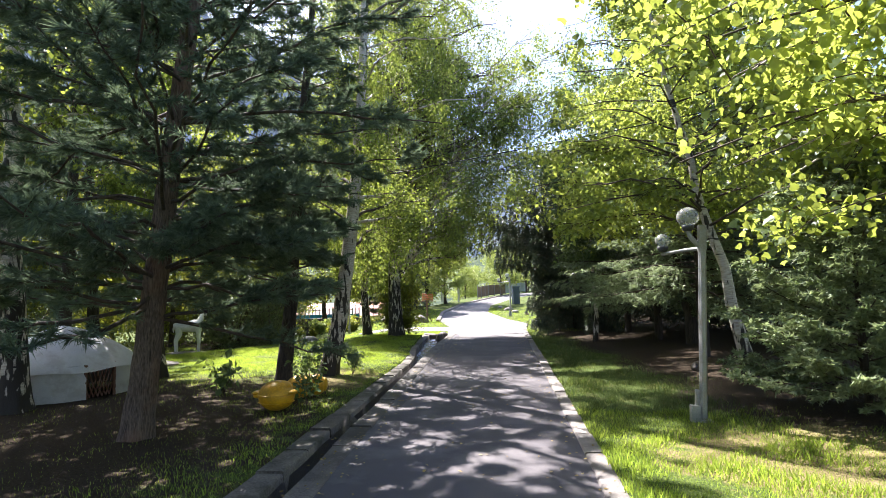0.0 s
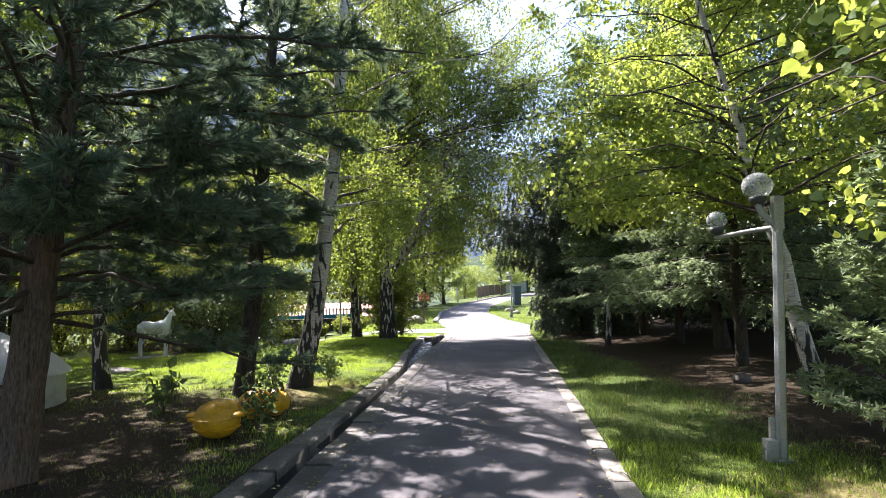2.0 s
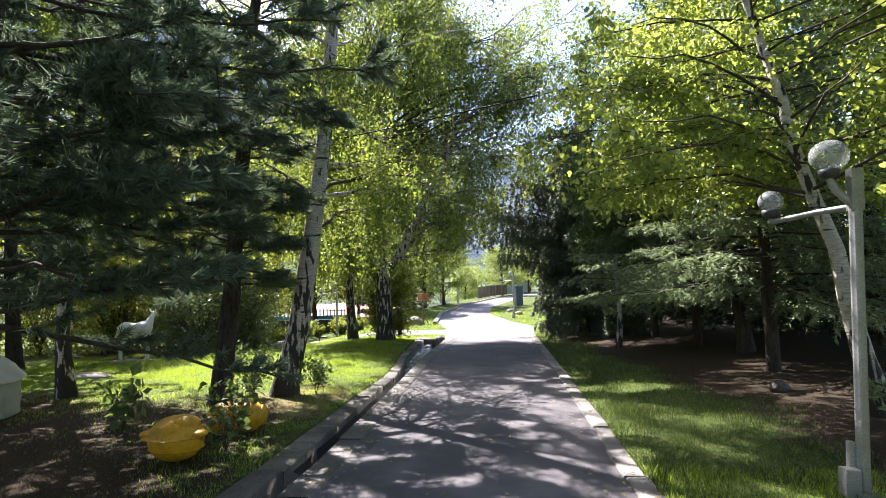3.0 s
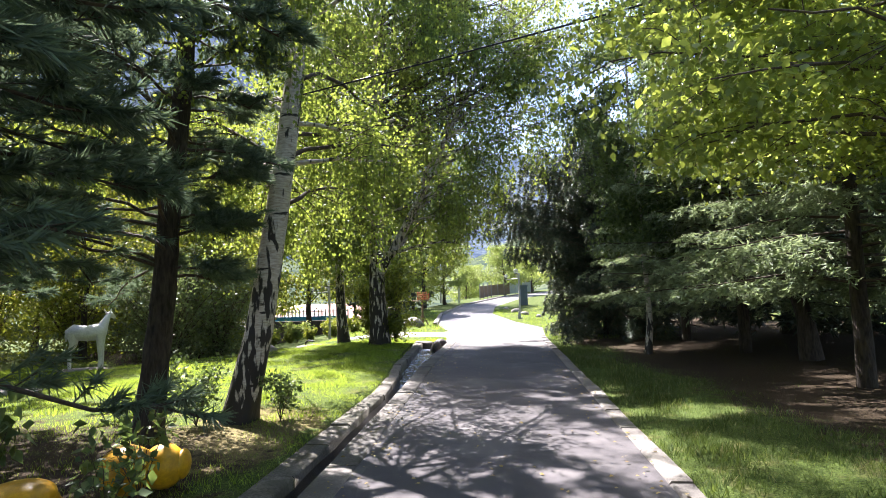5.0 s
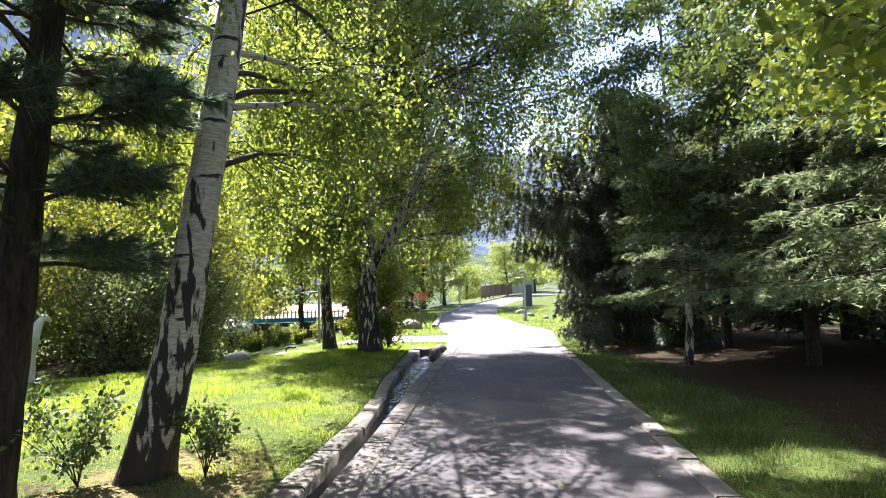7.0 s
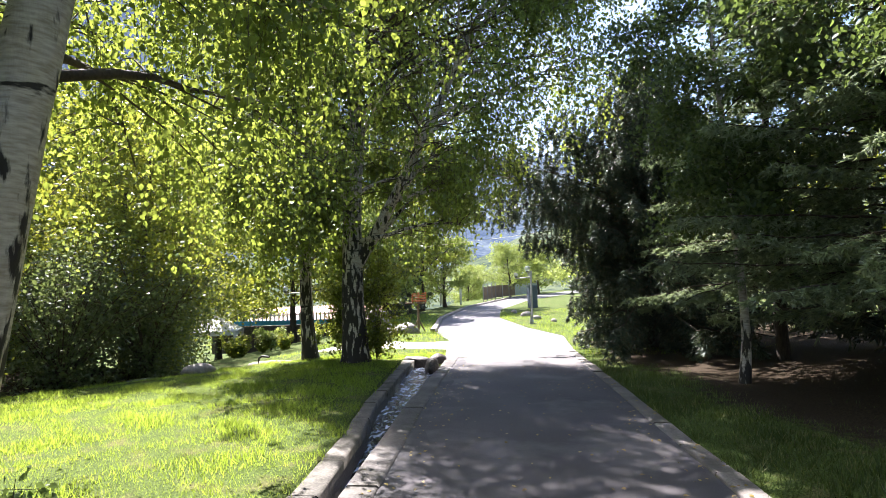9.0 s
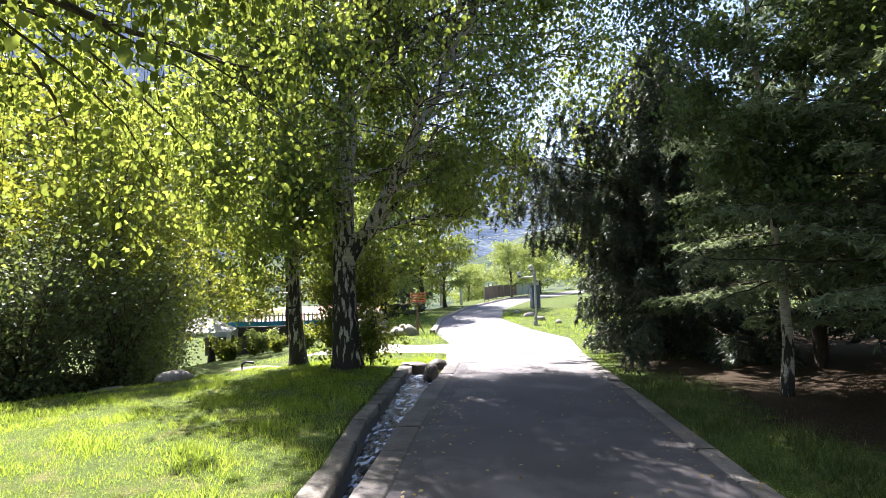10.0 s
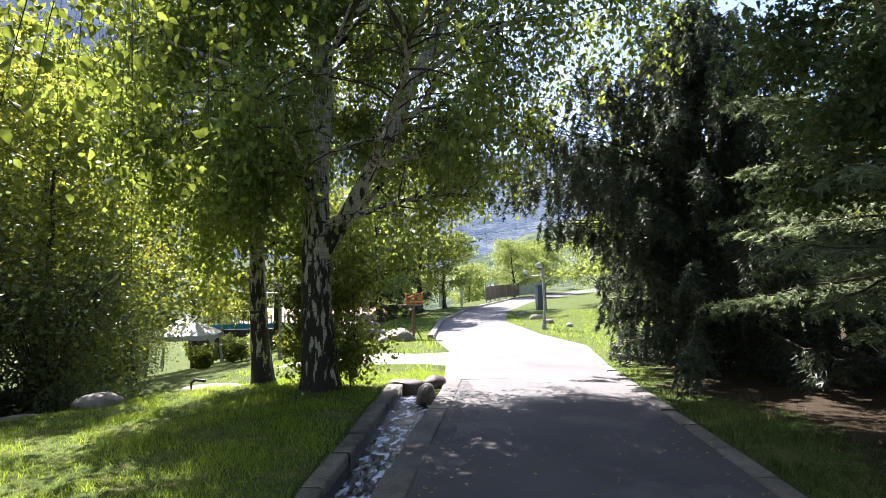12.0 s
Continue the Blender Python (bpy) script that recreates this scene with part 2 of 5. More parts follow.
# ---- mesh helpers ----
def np_mesh(name, chunks, mat, smooth=False):
    """One mesh from pairs of vertex and face arrays."""
    vs, fs, base = [], {}, 0
    for v, f in chunks:
        if len(v) == 0:
            continue
        v, f = np.asarray(v, dtype=np.float32).reshape(-1, 3), np.asarray(f, dtype=np.int32)
        vs.append(v)
        fs.setdefault(f.shape[1], []).append(f + base)
        base += len(v)
    me = bpy.data.meshes.new(name)
    v = np.concatenate(vs)
    me.vertices.add(len(v))
    me.vertices.foreach_set("co", v.ravel())
    loops, starts, at = [], [], 0
    for k, group in fs.items():
        f = np.concatenate(group)
        loops.append(f.ravel())
        starts.append(at + k * np.arange(len(f)))
        at += f.size
    loops, starts = np.concatenate(loops), np.concatenate(starts)
    me.loops.add(len(loops))
    me.loops.foreach_set("vertex_index", loops)
    me.polygons.add(len(starts))
    me.polygons.foreach_set("loop_start", starts.astype(np.int32))
    me.update(calc_edges=True)
    me.validate()
    me.materials.append(mat)
    if smooth:
        me.polygons.foreach_set("use_smooth", np.ones(len(me.polygons), dtype=bool))
    return me


def part(name, bm, mat, parent=None, label="", smooth=True):
    """Links a bmesh, a mesh or vertex chunks as one mesh object under a thing or a part."""
    if isinstance(bm, bmesh.types.BMesh):
        me = bpy.data.meshes.new(name)
        bmesh.ops.recalc_face_normals(bm, faces=bm.faces)
        bm.to_mesh(me)
        bm.free()
        me.materials.append(mat)
        if smooth:
            me.shade_smooth()
            me.set_sharp_from_angle(angle=radians(40))
    elif isinstance(bm, list):
        me = np_mesh(name, bm, mat, smooth)
    else:
        me = bm
    ob = new(name, me)
    if parent is not None:
        ob.parent = parent
    if label:
        ob["label"] = label
    return ob


def thing(name, m, label, category, group="", kind=""):
    ob = new(name)
    ob.empty_display_size = 0.1
    ob.matrix_world = m
    return tagged(ob, label, category, group, kind)


def unit(v):
    v = np.asarray(v, dtype=float)
    return v / np.maximum(np.linalg.norm(v, axis=-1, keepdims=True), 1e-9)


def tube(points, radii, sides=7, wobble=0.0, rng=None, cap=True):
    """A tapered tube along a line of points."""
    p, r = np.asarray(points, dtype=float), np.asarray(radii, dtype=float)
    d = unit(np.gradient(p, axis=0))
    ref = np.array([0.0, 0.0, 1.0]) if abs(d[:, 2]).mean() < 0.8 else np.array([1.0, 0.0, 0.0])
    a = unit(np.cross(d, ref))
    b = np.cross(d, a)
    t = np.linspace(0, 2 * math.pi, sides, endpoint=False)
    rr = r[:, None] * np.ones(sides)
    if wobble:
        rr = rr * (1 + wobble * rng.normal(size=rr.shape))
    v = p[:, None] + rr[..., None] * (np.cos(t)[None, :, None] * a[:, None] + np.sin(t)[None, :, None] * b[:, None])
    n = len(p)
    i, j = np.meshgrid(np.arange(n - 1), np.arange(sides), indexing="ij")
    k = (j + 1) % sides
    f = np.stack([i * sides + j, i * sides + k, (i + 1) * sides + k, (i + 1) * sides + j], -1).reshape(-1, 4)
    return v.reshape(-1, 3), f


def trunk_mesh(points, radii, rng, ridges=9, depth=0.05, roots=0.3, rings=64, sides=40):
    """A trunk with furrowed bark and root swellings at its foot."""
    p, r = np.asarray(points, dtype=float), np.asarray(radii, dtype=float)
    s0, s1 = np.linspace(0, 1, len(p)), np.linspace(0, 1, rings) ** 1.5
    q = np.stack([np.interp(s1, s0, p[:, k]) for k in range(3)], -1)
    rr = np.interp(s1, s0, r)
    th = np.linspace(0, 2 * math.pi, sides, endpoint=False)
    T, Z = np.meshgrid(th, q[:, 2])
    ph = rng.uniform(0, 6, 4)
    furrow = np.abs(np.sin(ridges * 0.5 * T + 1.3 * np.sin(Z * 2.1 + ph[0]) + 0.7 * np.sin(Z * 5.7 + 2 * T + ph[1]))) + 0.45 * np.sin(Z * 11 + 3 * np.sin(T * 3 + ph[2])) * np.sin(T * 5 + ph[3])
    swell = roots * np.exp(-Z / 0.22) * (0.6 + 0.4 * np.cos(5 * T + ph[0]))
    R = rr[:, None] * (1 + depth * (furrow - 0.6) + swell)
    v = q[:, None] + np.stack([R * np.cos(T), R * np.sin(T), np.zeros_like(R)], -1)
    i, j = np.meshgrid(np.arange(rings - 1), np.arange(sides), indexing="ij")
    k = (j + 1) % sides
    return v.reshape(-1, 3), np.stack([i * sides + j, i * sides + k, (i + 1) * sides + k, (i + 1) * sides + j], -1).reshape(-1, 4)


def sprinkle(points, along, up, size, shape, faces):
    """One small shape at each point: shape's axes are along, across and up."""
    p, d, u = np.asarray(points), unit(along), np.asarray(up)
    w = unit(np.cross(d, u))
    u = np.cross(w, d)
    s = np.asarray(size)[:, None, None]
    t = np.asarray(shape, dtype=float)
    v = p[:, None] + s * (t[None, :, 0, None] * d[:, None] + t[None, :, 1, None] * w[:, None] + t[None, :, 2, None] * u[:, None])
    f = np.asarray(faces)[None] + (np.arange(len(p)) * len(t))[:, None, None]
    return v.reshape(-1, 3), f.reshape(-1, len(faces[0]))


LEAF_SHAPE = [(0, 0, 0), (0.42, 0.34, 0.07), (1, 0, -0.08), (0.42, -0.34, 0.07)]
LEAF_FACES = [(0, 1, 2), (0, 2, 3)]
OVATE_SHAPE = [(0, 0, 0), (0.28, 0.34, 0.05), (0.62, 0.27, 0.05), (1, 0, -0.1), (0.62, -0.27, 0.05), (0.28, -0.34, 0.05)]
OVATE_FACES = [(0, 1, 5), (1, 2, 5), (5, 2, 4), (2, 3, 4)]
MAPLE_SHAPE = [(0, 0, 0), (0.06, 0.36, 0.02), (0.40, 0.52, -0.03), (0.62, 0.29, 0.05), (1, 0, -0.1), (0.62, -0.29, 0.05), (0.40, -0.52, -0.03), (0.06, -0.36, 0.02)]
MAPLE_FACES = [(0, 1, 2), (0, 2, 3), (0, 3, 4), (0, 4, 5), (0, 5, 6), (0, 6, 7)]
NEEDLE_SHAPE = [(0, 0.5, 0), (0, -0.5, 0), (1, 0, 0)]
NEEDLE_FACES = [(0, 1, 2)]


def box(sx, sy, sz, bevel=0.0, segments=2, at=(0, 0, 0)):
    bm = bmesh.new()
    bmesh.ops.create_cube(bm, size=1)
    bmesh.ops.scale(bm, vec=(sx, sy, sz), verts=bm.verts)
    if bevel:
        bmesh.ops.bevel(bm, geom=bm.edges[:], offset=bevel, segments=segments, affect='EDGES', profile=0.7)
    bmesh.ops.translate(bm, vec=at, verts=bm.verts)
    return bm


def lathe(profile, steps=24):
    """A solid of revolution round z from (radius, height) pairs."""
    pr = np.asarray(profile, dtype=float)
    t = np.linspace(0, 2 * math.pi, steps, endpoint=False)
    v = np.stack([pr[:, 0, None] * np.cos(t), pr[:, 0, None] * np.sin(t), pr[:, 1, None] * np.ones(steps)], -1).reshape(-1, 3)
    i, j = np.meshgrid(np.arange(len(pr) - 1), np.arange(steps), indexing="ij")
    k = (j + 1) % steps
    f = np.stack([i * steps + j, i * steps + k, (i + 1) * steps + k, (i + 1) * steps + j], -1).reshape(-1, 4)
    return [(v, f)]


# ---- the lie of the land ----
def line(y, pairs):
    a = np.asarray(pairs, dtype=float)
    return np.interp(y, a[:, 0], a[:, 1])


def road_z(y):
    y = np.asarray(y, dtype=float)
    return -0.04 - 0.008 * np.clip(y, -40, 26) + 0.033 * np.clip(y - 36, 0, 60)


def left_edge(y):
    return line(y, [(-40, -2.6), (0, -2.6), (5, -2.62), (7.5, -2.71), (14, -2.78), (16, -2.9), (17.8, -3.16), (21.7, -3.46), (23.6, -3.62), (24.4, -2.65), (30, -3.1), (34.5, -4.2), (42, -4.7), (52, -3.9), (65, -0.8), (80, 6), (120, 26)])


def right_edge(y):
    return line(y, [(-40, 1.05), (18, 1.03), (26, 0.98), (31, 1.2), (36, 0.05), (42, -1.3), (49, -1.3), (60, 0.9), (66, 3), (80, 9.8), (120, 30)])


def channel_left(y):
    return line(y, [(-40, -2.3), (5, -2.31), (7.5, -2.4), (14, -2.52), (16, -2.67), (17.8, -2.95), (21.7, -3.22), (23.6, -3.3)])


def channel_right(y):
    return line(y, [(-40, -2.12), (5, -2.12), (7.5, -2.24), (14, -2.37), (18.3, -2.54), (24, -2.56)])


def asphalt_left(y):
    return line(y, [(-40, -1.83), (5, -1.83), (7.5, -1.93), (14, -2.08), (18.3, -2.23), (24, -2.25)])


def ground_z(x, y):
    """Height of the turf at a place beside the road."""
    x, y = np.asarray(x, dtype=float), np.asarray(y, dtype=float)
    r, l, e = road_z(y), left_edge(y), right_edge(y)
    out = np.clip(l - x, 0, 400)
    fall = 0.13 * np.clip(out - 3, 0, 26) * np.clip((y - 23) / 7, 0, 1) * (1 + np.clip(y - 30, 0, 25) / 22)
    z_left = r - fall + 0.07 * np.clip((24.0 - y) / 1.0, 0.0, 1.0) + 0.03 * np.sin(out * 0.9 + 0.4 * y) * np.clip(out / 2, 0, 1)
    z_left = z_left + 0.13 * np.exp(-((x + 5.2) / 1.7) ** 2 - ((y - 21.5) / 3.6) ** 2)
    rim = np.clip((-0.85 * (x + 8.2) + 0.526 * (y - 20.2) - 0.15) / 2.2, 0, 1)
    z_left = z_left - 0.42 * rim * rim * (3 - 2 * rim) * np.clip((x + 11.5) / 1.5, 0, 1) * np.clip((27.5 - y) / 3, 0, 1)
    away = np.clip(x - e, 0, 400)
    z_right = r + 0.01 + 0.005 * np.clip(away, 0, 2.2) + 0.075 * np.clip(away - 2.2, 0, 4.5) + 0.025 * np.sin(away * 1.1 + 0.5 * y) * np.clip(away / 1.5, 0, 1)
    far = np.clip((np.hypot(x, y - 20) - 70) / 200, 0, 1)
    return np.where(x < l, z_left, np.where(x > e, z_right, r)) + far * 3.0


# ---- ground, road, kerbs, channel ----
offs = np.concatenate([np.linspace(0, 14, 57), np.linspace(15, 60, 31), np.array([75, 100, 150, 250, 450, 900, 2500])])
ys = np.concatenate([np.array([-2500, -900, -400, -150, -80, -50]), np.arange(-40, 50, 0.5), np.arange(50, 121, 2.0), np.array([140, 170, 220, 300, 500, 900, 2500])])
cols = np.concatenate([-offs[::-1], [0.012], [0.5], [0.988], 1 + offs])
gx, gy = np.meshgrid(cols, ys)
le, re = left_edge(gy), right_edge(gy)
wx = np.where(gx <= 0, le + gx, np.where(gx >= 1, re + gx - 1, le + (re - le) * gx))
gz = ground_z(np.where(gx <= 0, wx - 1e-4, np.where(gx >= 1, wx + 1e-4, wx)), gy) - np.where((gx > 0) & (gx < 1), 0.42, 0.0)
nr, nc = gx.shape
ii, jj = np.meshgrid(np.arange(nr - 1), np.arange(nc - 1), indexing="ij")
quads = np.stack([ii * nc + jj, ii * nc + jj + 1, (ii + 1) * nc + jj + 1, (ii + 1) * nc + jj], -1).reshape(-1, 4)


def bank_reach(y):
    """How far from the axis the turf of the bank goes before the bare soil under the spruces."""
    return line(y, [(-40, 5.5), (5.5, 5.2), (7.5, 3.6), (9.5, 2.9), (14, 2.75), (18, 2.3), (24, 1.7), (28, 1.6), (32, 7), (60, 30)]) + 0.25 * np.sin(np.asarray(y) * 1.3)


def bare_amount(x, y):
    """Share of bare soil and needle litter: under the pines and along the spruces."""
    pines = 1.5 - np.minimum(np.hypot((x + 6.2) / 3.6, (y - 6.8) / 5.2), np.hypot((x + 9) / 3.2, (y - 9.0) / 3.6))
    shrubs = 1.5 - np.hypot((x + 11.8) / 3.4, (y - 22.2) / 3.2)
    bank = np.where(x > 0, 0.5 + 0.55 * (x - bank_reach(y)), 0) * np.clip((9.5 - x) / 2, 0, 1)
    return np.clip(np.maximum(np.maximum(pines, bank), shrubs), 0, 1)


def dry_amount(x, y):
    """Share of straw and leaf litter: round the birch foot and on the sunny bank."""
    return np.clip(1.5 - np.minimum(np.minimum(np.hypot((x + 3.75) / 0.9, (y - 11.5) / 1.7), np.hypot((x - 3.6) / 2.0, (y - 6.3) / 1.5)), np.hypot((x + 7.6) / 1.1, (y - 23.6) / 1.2)), 0, 1)


def turf_material():
    """Short turf over soil, with bare brown earth and dry patches."""
    m, n, l, bsdf = material("turf")
    geo = n.new("ShaderNodeTexCoord")
    big, mid, fine, grit = (n.new("ShaderNodeTexNoise") for _ in range(4))
    for node, s in ((big, 0.45), (mid, 2.5), (fine, 45), (grit, 7.0)):
        node.inputs["Scale"].default_value, node.inputs["Detail"].default_value = s, 6
        l.new(geo.outputs["Object"], node.inputs["Vector"])

    def ramp(source, lo, hi, c0, c1):
        node = n.new("ShaderNodeValToRGB")
        node.color_ramp.elements[0].position, node.color_ramp.elements[1].position = lo, hi
        node.color_ramp.elements[0].color, node.color_ramp.elements[1].color = (*c0, 1), (*c1, 1)
        l.new(source, node.inputs[0])
        return node.outputs[0]

    def share(name, spread):
        """Where a kind of ground shows: its share at a place, torn by noise."""
        told, torn, cut = n.new("ShaderNodeAttribute"), n.new("ShaderNodeMath"), n.new("ShaderNodeMath")
        told.attribute_name = name
        blend = n.new("ShaderNodeMath")
        blend.operation = 'ADD'
        l.new(mid.outputs["Fac"], blend.inputs[0])
        l.new(grit.outputs["Fac"], blend.inputs[1])
        torn.operation = 'MULTIPLY_ADD'
        torn.inputs[1].default_value = spread
        l.new(blend.outputs[0], torn.inputs[0])
        l.new(told.outputs["Fac"], torn.inputs[2])
        cut.operation = 'SUBTRACT'
        cut.inputs[1].default_value = spread
        l.new(torn.outputs[0], cut.inputs[0])
        return ramp(cut.outputs[0], 0.38, 0.62, (0, 0, 0), (1, 1, 1))

    def over(mask, below, above):
        node = n.new("ShaderNodeMixRGB")
        l.new(mask, node.inputs[0])
        l.new(below, node.inputs[1])
        l.new(above, node.inputs[2])
        return node.outputs[0]

    green = ramp(fine.outputs["Fac"], 0.35, 0.68, (0.034, 0.052, 0.013), (0.11, 0.15, 0.035))
    worn = ramp(mid.outputs["Fac"], 0.52, 0.72, (0, 0, 0), (0.55, 0.55, 0.55))
    straw = ramp(fine.outputs["Fac"], 0.3, 0.7, (0.10, 0.085, 0.035), (0.26, 0.21, 0.10))
    soil = ramp(fine.outputs["Fac"], 0.3, 0.7, (0.018, 0.014, 0.009), (0.075, 0.055, 0.035))
    colour = over(worn, green, straw)
    colour = over(share("dry", 0.8), colour, straw)
    colour = over(share("bare", 0.8), colour, soil)
    l.new(colour, bsdf.inputs["Base Color"])
    bsdf.inputs["Roughness"].default_value = 0.95
    bsdf.inputs["Specular IOR Level"].default_value = 0.1
    relief = n.new("ShaderNodeBump")
    relief.inputs["Strength"].default_value, relief.inputs["Distance"].default_value = 0.8, 0.04
    l.new(fine.outputs["Fac"], relief.inputs["Height"])
    l.new(relief.outputs[0], bsdf.inputs["Normal"])
    return m


TURF = turf_material()
ground = part("ground", [(np.stack([wx, gy, gz], -1).reshape(-1, 3), quads)], TURF, smooth=True)
for name, amount in (("bare", bare_amount), ("dry", dry_amount)):
    ground.data.attributes.new(name, 'FLOAT', 'POINT').data.foreach_set("value", amount(wx, gy).ravel().astype(np.float32))
tagged(ground, "mown green lawn with bare brown earth under trees", "ground", kind="structure")


def strip_sheet(name, fl, fr, y0, y1, dz, mat, across=10, step=0.4, crown=0.0):
    yy = np.arange(y0, y1 + 1e-6, step)
    u = np.linspace(0, 1, across)
    U, Y = np.meshgrid(u, yy)
    L, R = fl(Y), fr(Y)
    Z = road_z(Y) + dz + crown * 4 * U * (1 - U)
    v = np.stack([L + (R - L) * U, Y, Z], -1).reshape(-1, 3)
    a, b = np.meshgrid(np.arange(len(yy) - 1), np.arange(across - 1), indexing="ij")
    f = np.stack([a * across + b, a * across + b + 1, (a + 1) * across + b + 1, (a + 1) * across + b], -1).reshape(-1, 4)
    return part(name, [(v, f)], mat, smooth=True)


road = strip_sheet("road", asphalt_left, lambda y: right_edge(y) - 0.21, -40, 22.4, 0.0, ASPHALT, crown=0.02)
tagged(road, "grey worn asphalt park road between concrete edgings", "road", kind="structure")
# From here on the road's paler colour paints in the sun past the trees.
road_mid = strip_sheet("road", asphalt_left, lambda y: right_edge(y) - 0.21, 22.4, 24.4, 0.0, ASPHALT_SUNLIT, crown=0.02)
tagged(road_mid, "asphalt where the tree shade ends, sunlight put into its colour", "road", kind="structure")
road_far = strip_sheet("road", left_edge, right_edge, 24.4, 119, 0.0, ASPHALT_SUNLIT, crown=0.02)
tagged(road_far, "asphalt road bending away, sunlight put into its pale colour", "road", kind="structure")
patch = strip_sheet("road_patch", asphalt_left, lambda y: asphalt_left(y) + 0.2 + 0.06 * np.sin(y * 1.7) + 0.04 * np.sin(y * 4.1), 4, 24.2, 0.007, ASPHALT_OLD, across=4, step=0.2)
tagged(patch, "darker asphalt seam beside the concrete edging", "road", kind="structure")
bed = strip_sheet("channel_bed", lambda y: channel_left(y) - 0.05, lambda y: channel_right(y) + 0.05, -40, 24.0, -0.36, CONCRETE_WET, across=4)
tagged(bed, "dark wet concrete bed of the water channel", "channel", kind="structure")


def prism(x0, x1, x2, x3, y0, y1, z0, z1, top0, top1, c=0.02):
    """A long stone with chamfered top edges: x0, x1 at its near end, x2, x3 at its far end."""
    rows = []
    for a, b, y, zb, zt in ((x0, x1, y0, z0, top0), (x2, x3, y1, z1, top1)):
        rows += [(a, y, zb), (a, y, zt - c), (a + c, y, zt), (b - c, y, zt), (b, y, zt - c), (b, y, zb)]
    f4 = [(k, k + 1, k + 7, k + 6) for k in range(5)]
    ends = [(0, 1, 4, 5), (1, 2, 3, 4), (6, 7, 10, 11), (7, 8, 9, 10)]
    return [(np.array(rows), np.array(f4 + ends))]


stone_rng = np.random.default_rng(5)


def edging(name, label, fl, fr, y0, y1, length, top, bottom, mat, jitter=0.008, cat="kerb"):
    holder = tagged(new(name), label, cat, kind="structure")
    y = y0
    while y < y1:
        n = length * stone_rng.uniform(0.85, 1.15)
        e = min(y + n - 0.014, y1)
        dx, dz = stone_rng.normal() * jitter, stone_rng.normal(size=2) * jitter
        part("kerb_stone", prism(float(fl(y)) + dx, float(fr(y)) + dx, float(fl(e)) + dx, float(fr(e)) + dx, y, e, float(road_z(y)) + bottom, float(road_z(e)) + bottom,
                                 float(road_z(y)) + top + dz[0], float(road_z(e)) + top + dz[1], 0.018), mat, holder)
        y += n
    return holder


edging("kerb_left", "weathered raised concrete kerb beside the water channel", left_edge, channel_left, -6, 23.6, 0.95, 0.06, -0.40, KERB)
edging("edging_left", "flat concrete edging between channel and asphalt", channel_right, lambda y: asphalt_left(y) + 0.004, -6, 24.3, 1.0, 0.02, -0.40, KERB_PALE)
edging("edging_right", "flat concrete edging along lawn and asphalt", lambda y: right_edge(y) - 0.214, right_edge, -6, 30, 0.95, 0.022, -0.3, CONCRETE)
edging("kerb_far", "low concrete kerb along the bending road", lambda y: left_edge(y) - 0.22, lambda y: left_edge(y) + 0.02, 34.5, 70, 1.0, 0.14, -0.3, CONCRETE)


def water_material():
    m, n, l, bsdf = material("stream_water")
    geo = n.new("ShaderNodeTexCoord")
    flow = n.new("ShaderNodeMapping")
    flow.inputs["Scale"].default_value = (1.0, 0.45, 1.0)
    l.new(geo.outputs["Object"], flow.inputs["Vector"])
    wave, foam_sparkle = n.new("ShaderNodeTexNoise"), n.new("ShaderNodeTexNoise")
    for node, s in ((wave, 16), (foam_sparkle, 11)):
        node.inputs["Scale"].default_value, node.inputs["Detail"].default_value = s, 4
        l.new(flow.outputs[0], node.inputs["Vector"])
    # Blue-white patches: foam, with the sparkle of the water painted into the colour.
    cut = n.new("ShaderNodeValToRGB")
    cut.color_ramp.elements[0].position, cut.color_ramp.elements[1].position = 0.52, 0.62
    cut.color_ramp.elements[0].color, cut.color_ramp.elements[1].color = (0.008, 0.009, 0.014, 1), (0.62, 0.68, 0.85, 1)
    l.new(foam_sparkle.outputs["Fac"], cut.inputs[0])
    l.new(cut.outputs[0], bsdf.inputs["Base Color"])
    bsdf.inputs["Roughness"].default_value = 0.04
    bsdf.inputs["IOR"].default_value = 1.33
    relief = n.new("ShaderNodeBump")
    relief.inputs["Strength"].default_value, relief.inputs["Distance"].default_value = 1.0, 0.05
    l.new(wave.outputs["Fac"], relief.inputs["Height"])
    l.new(relief.outputs[0], bsdf.inputs["Normal"])
    return m


# Thin sheets over the kerb faces: wet, and darkened further to paint in their shade.
for name, f, d in (("channel_wall_left", channel_left, 0.006), ("channel_wall_right", channel_right, -0.006)):
    wy = np.arange(-6, 23.6, 0.4)
    rows_ = [np.stack([f(wy) + d + (0.012 if d > 0 else -0.012) * np.sin(wy * 5 + k), wy, road_z(wy) + z], -1) for k, z in enumerate((-0.37, -0.2, -0.03 if d > 0 else -0.05))]
    wvv = np.concatenate(rows_)
    nn = len(wy)
    ff = [(r * nn + k, r * nn + k + 1, (r + 1) * nn + k + 1, (r + 1) * nn + k) for r in range(2) for k in range(nn - 1)]
    tagged(part(name, [(wvv, np.array(ff))], CONCRETE_WET, smooth=True), "dark wet mossy wall of the water channel, shade put into its colour", "channel", kind="structure")
WATER = water_material()
yy = np.arange(-40, 23.2, 0.06)
uu = np.linspace(0, 1, 7)
U, Y = np.meshgrid(uu, yy)
wz = road_z(Y) - 0.20 + 0.012 * np.sin(Y * 9 + 5 * U) * np.cos(U * 7 + Y * 4) + 0.10 * np.clip((Y - 15) / 8, 0, 1)
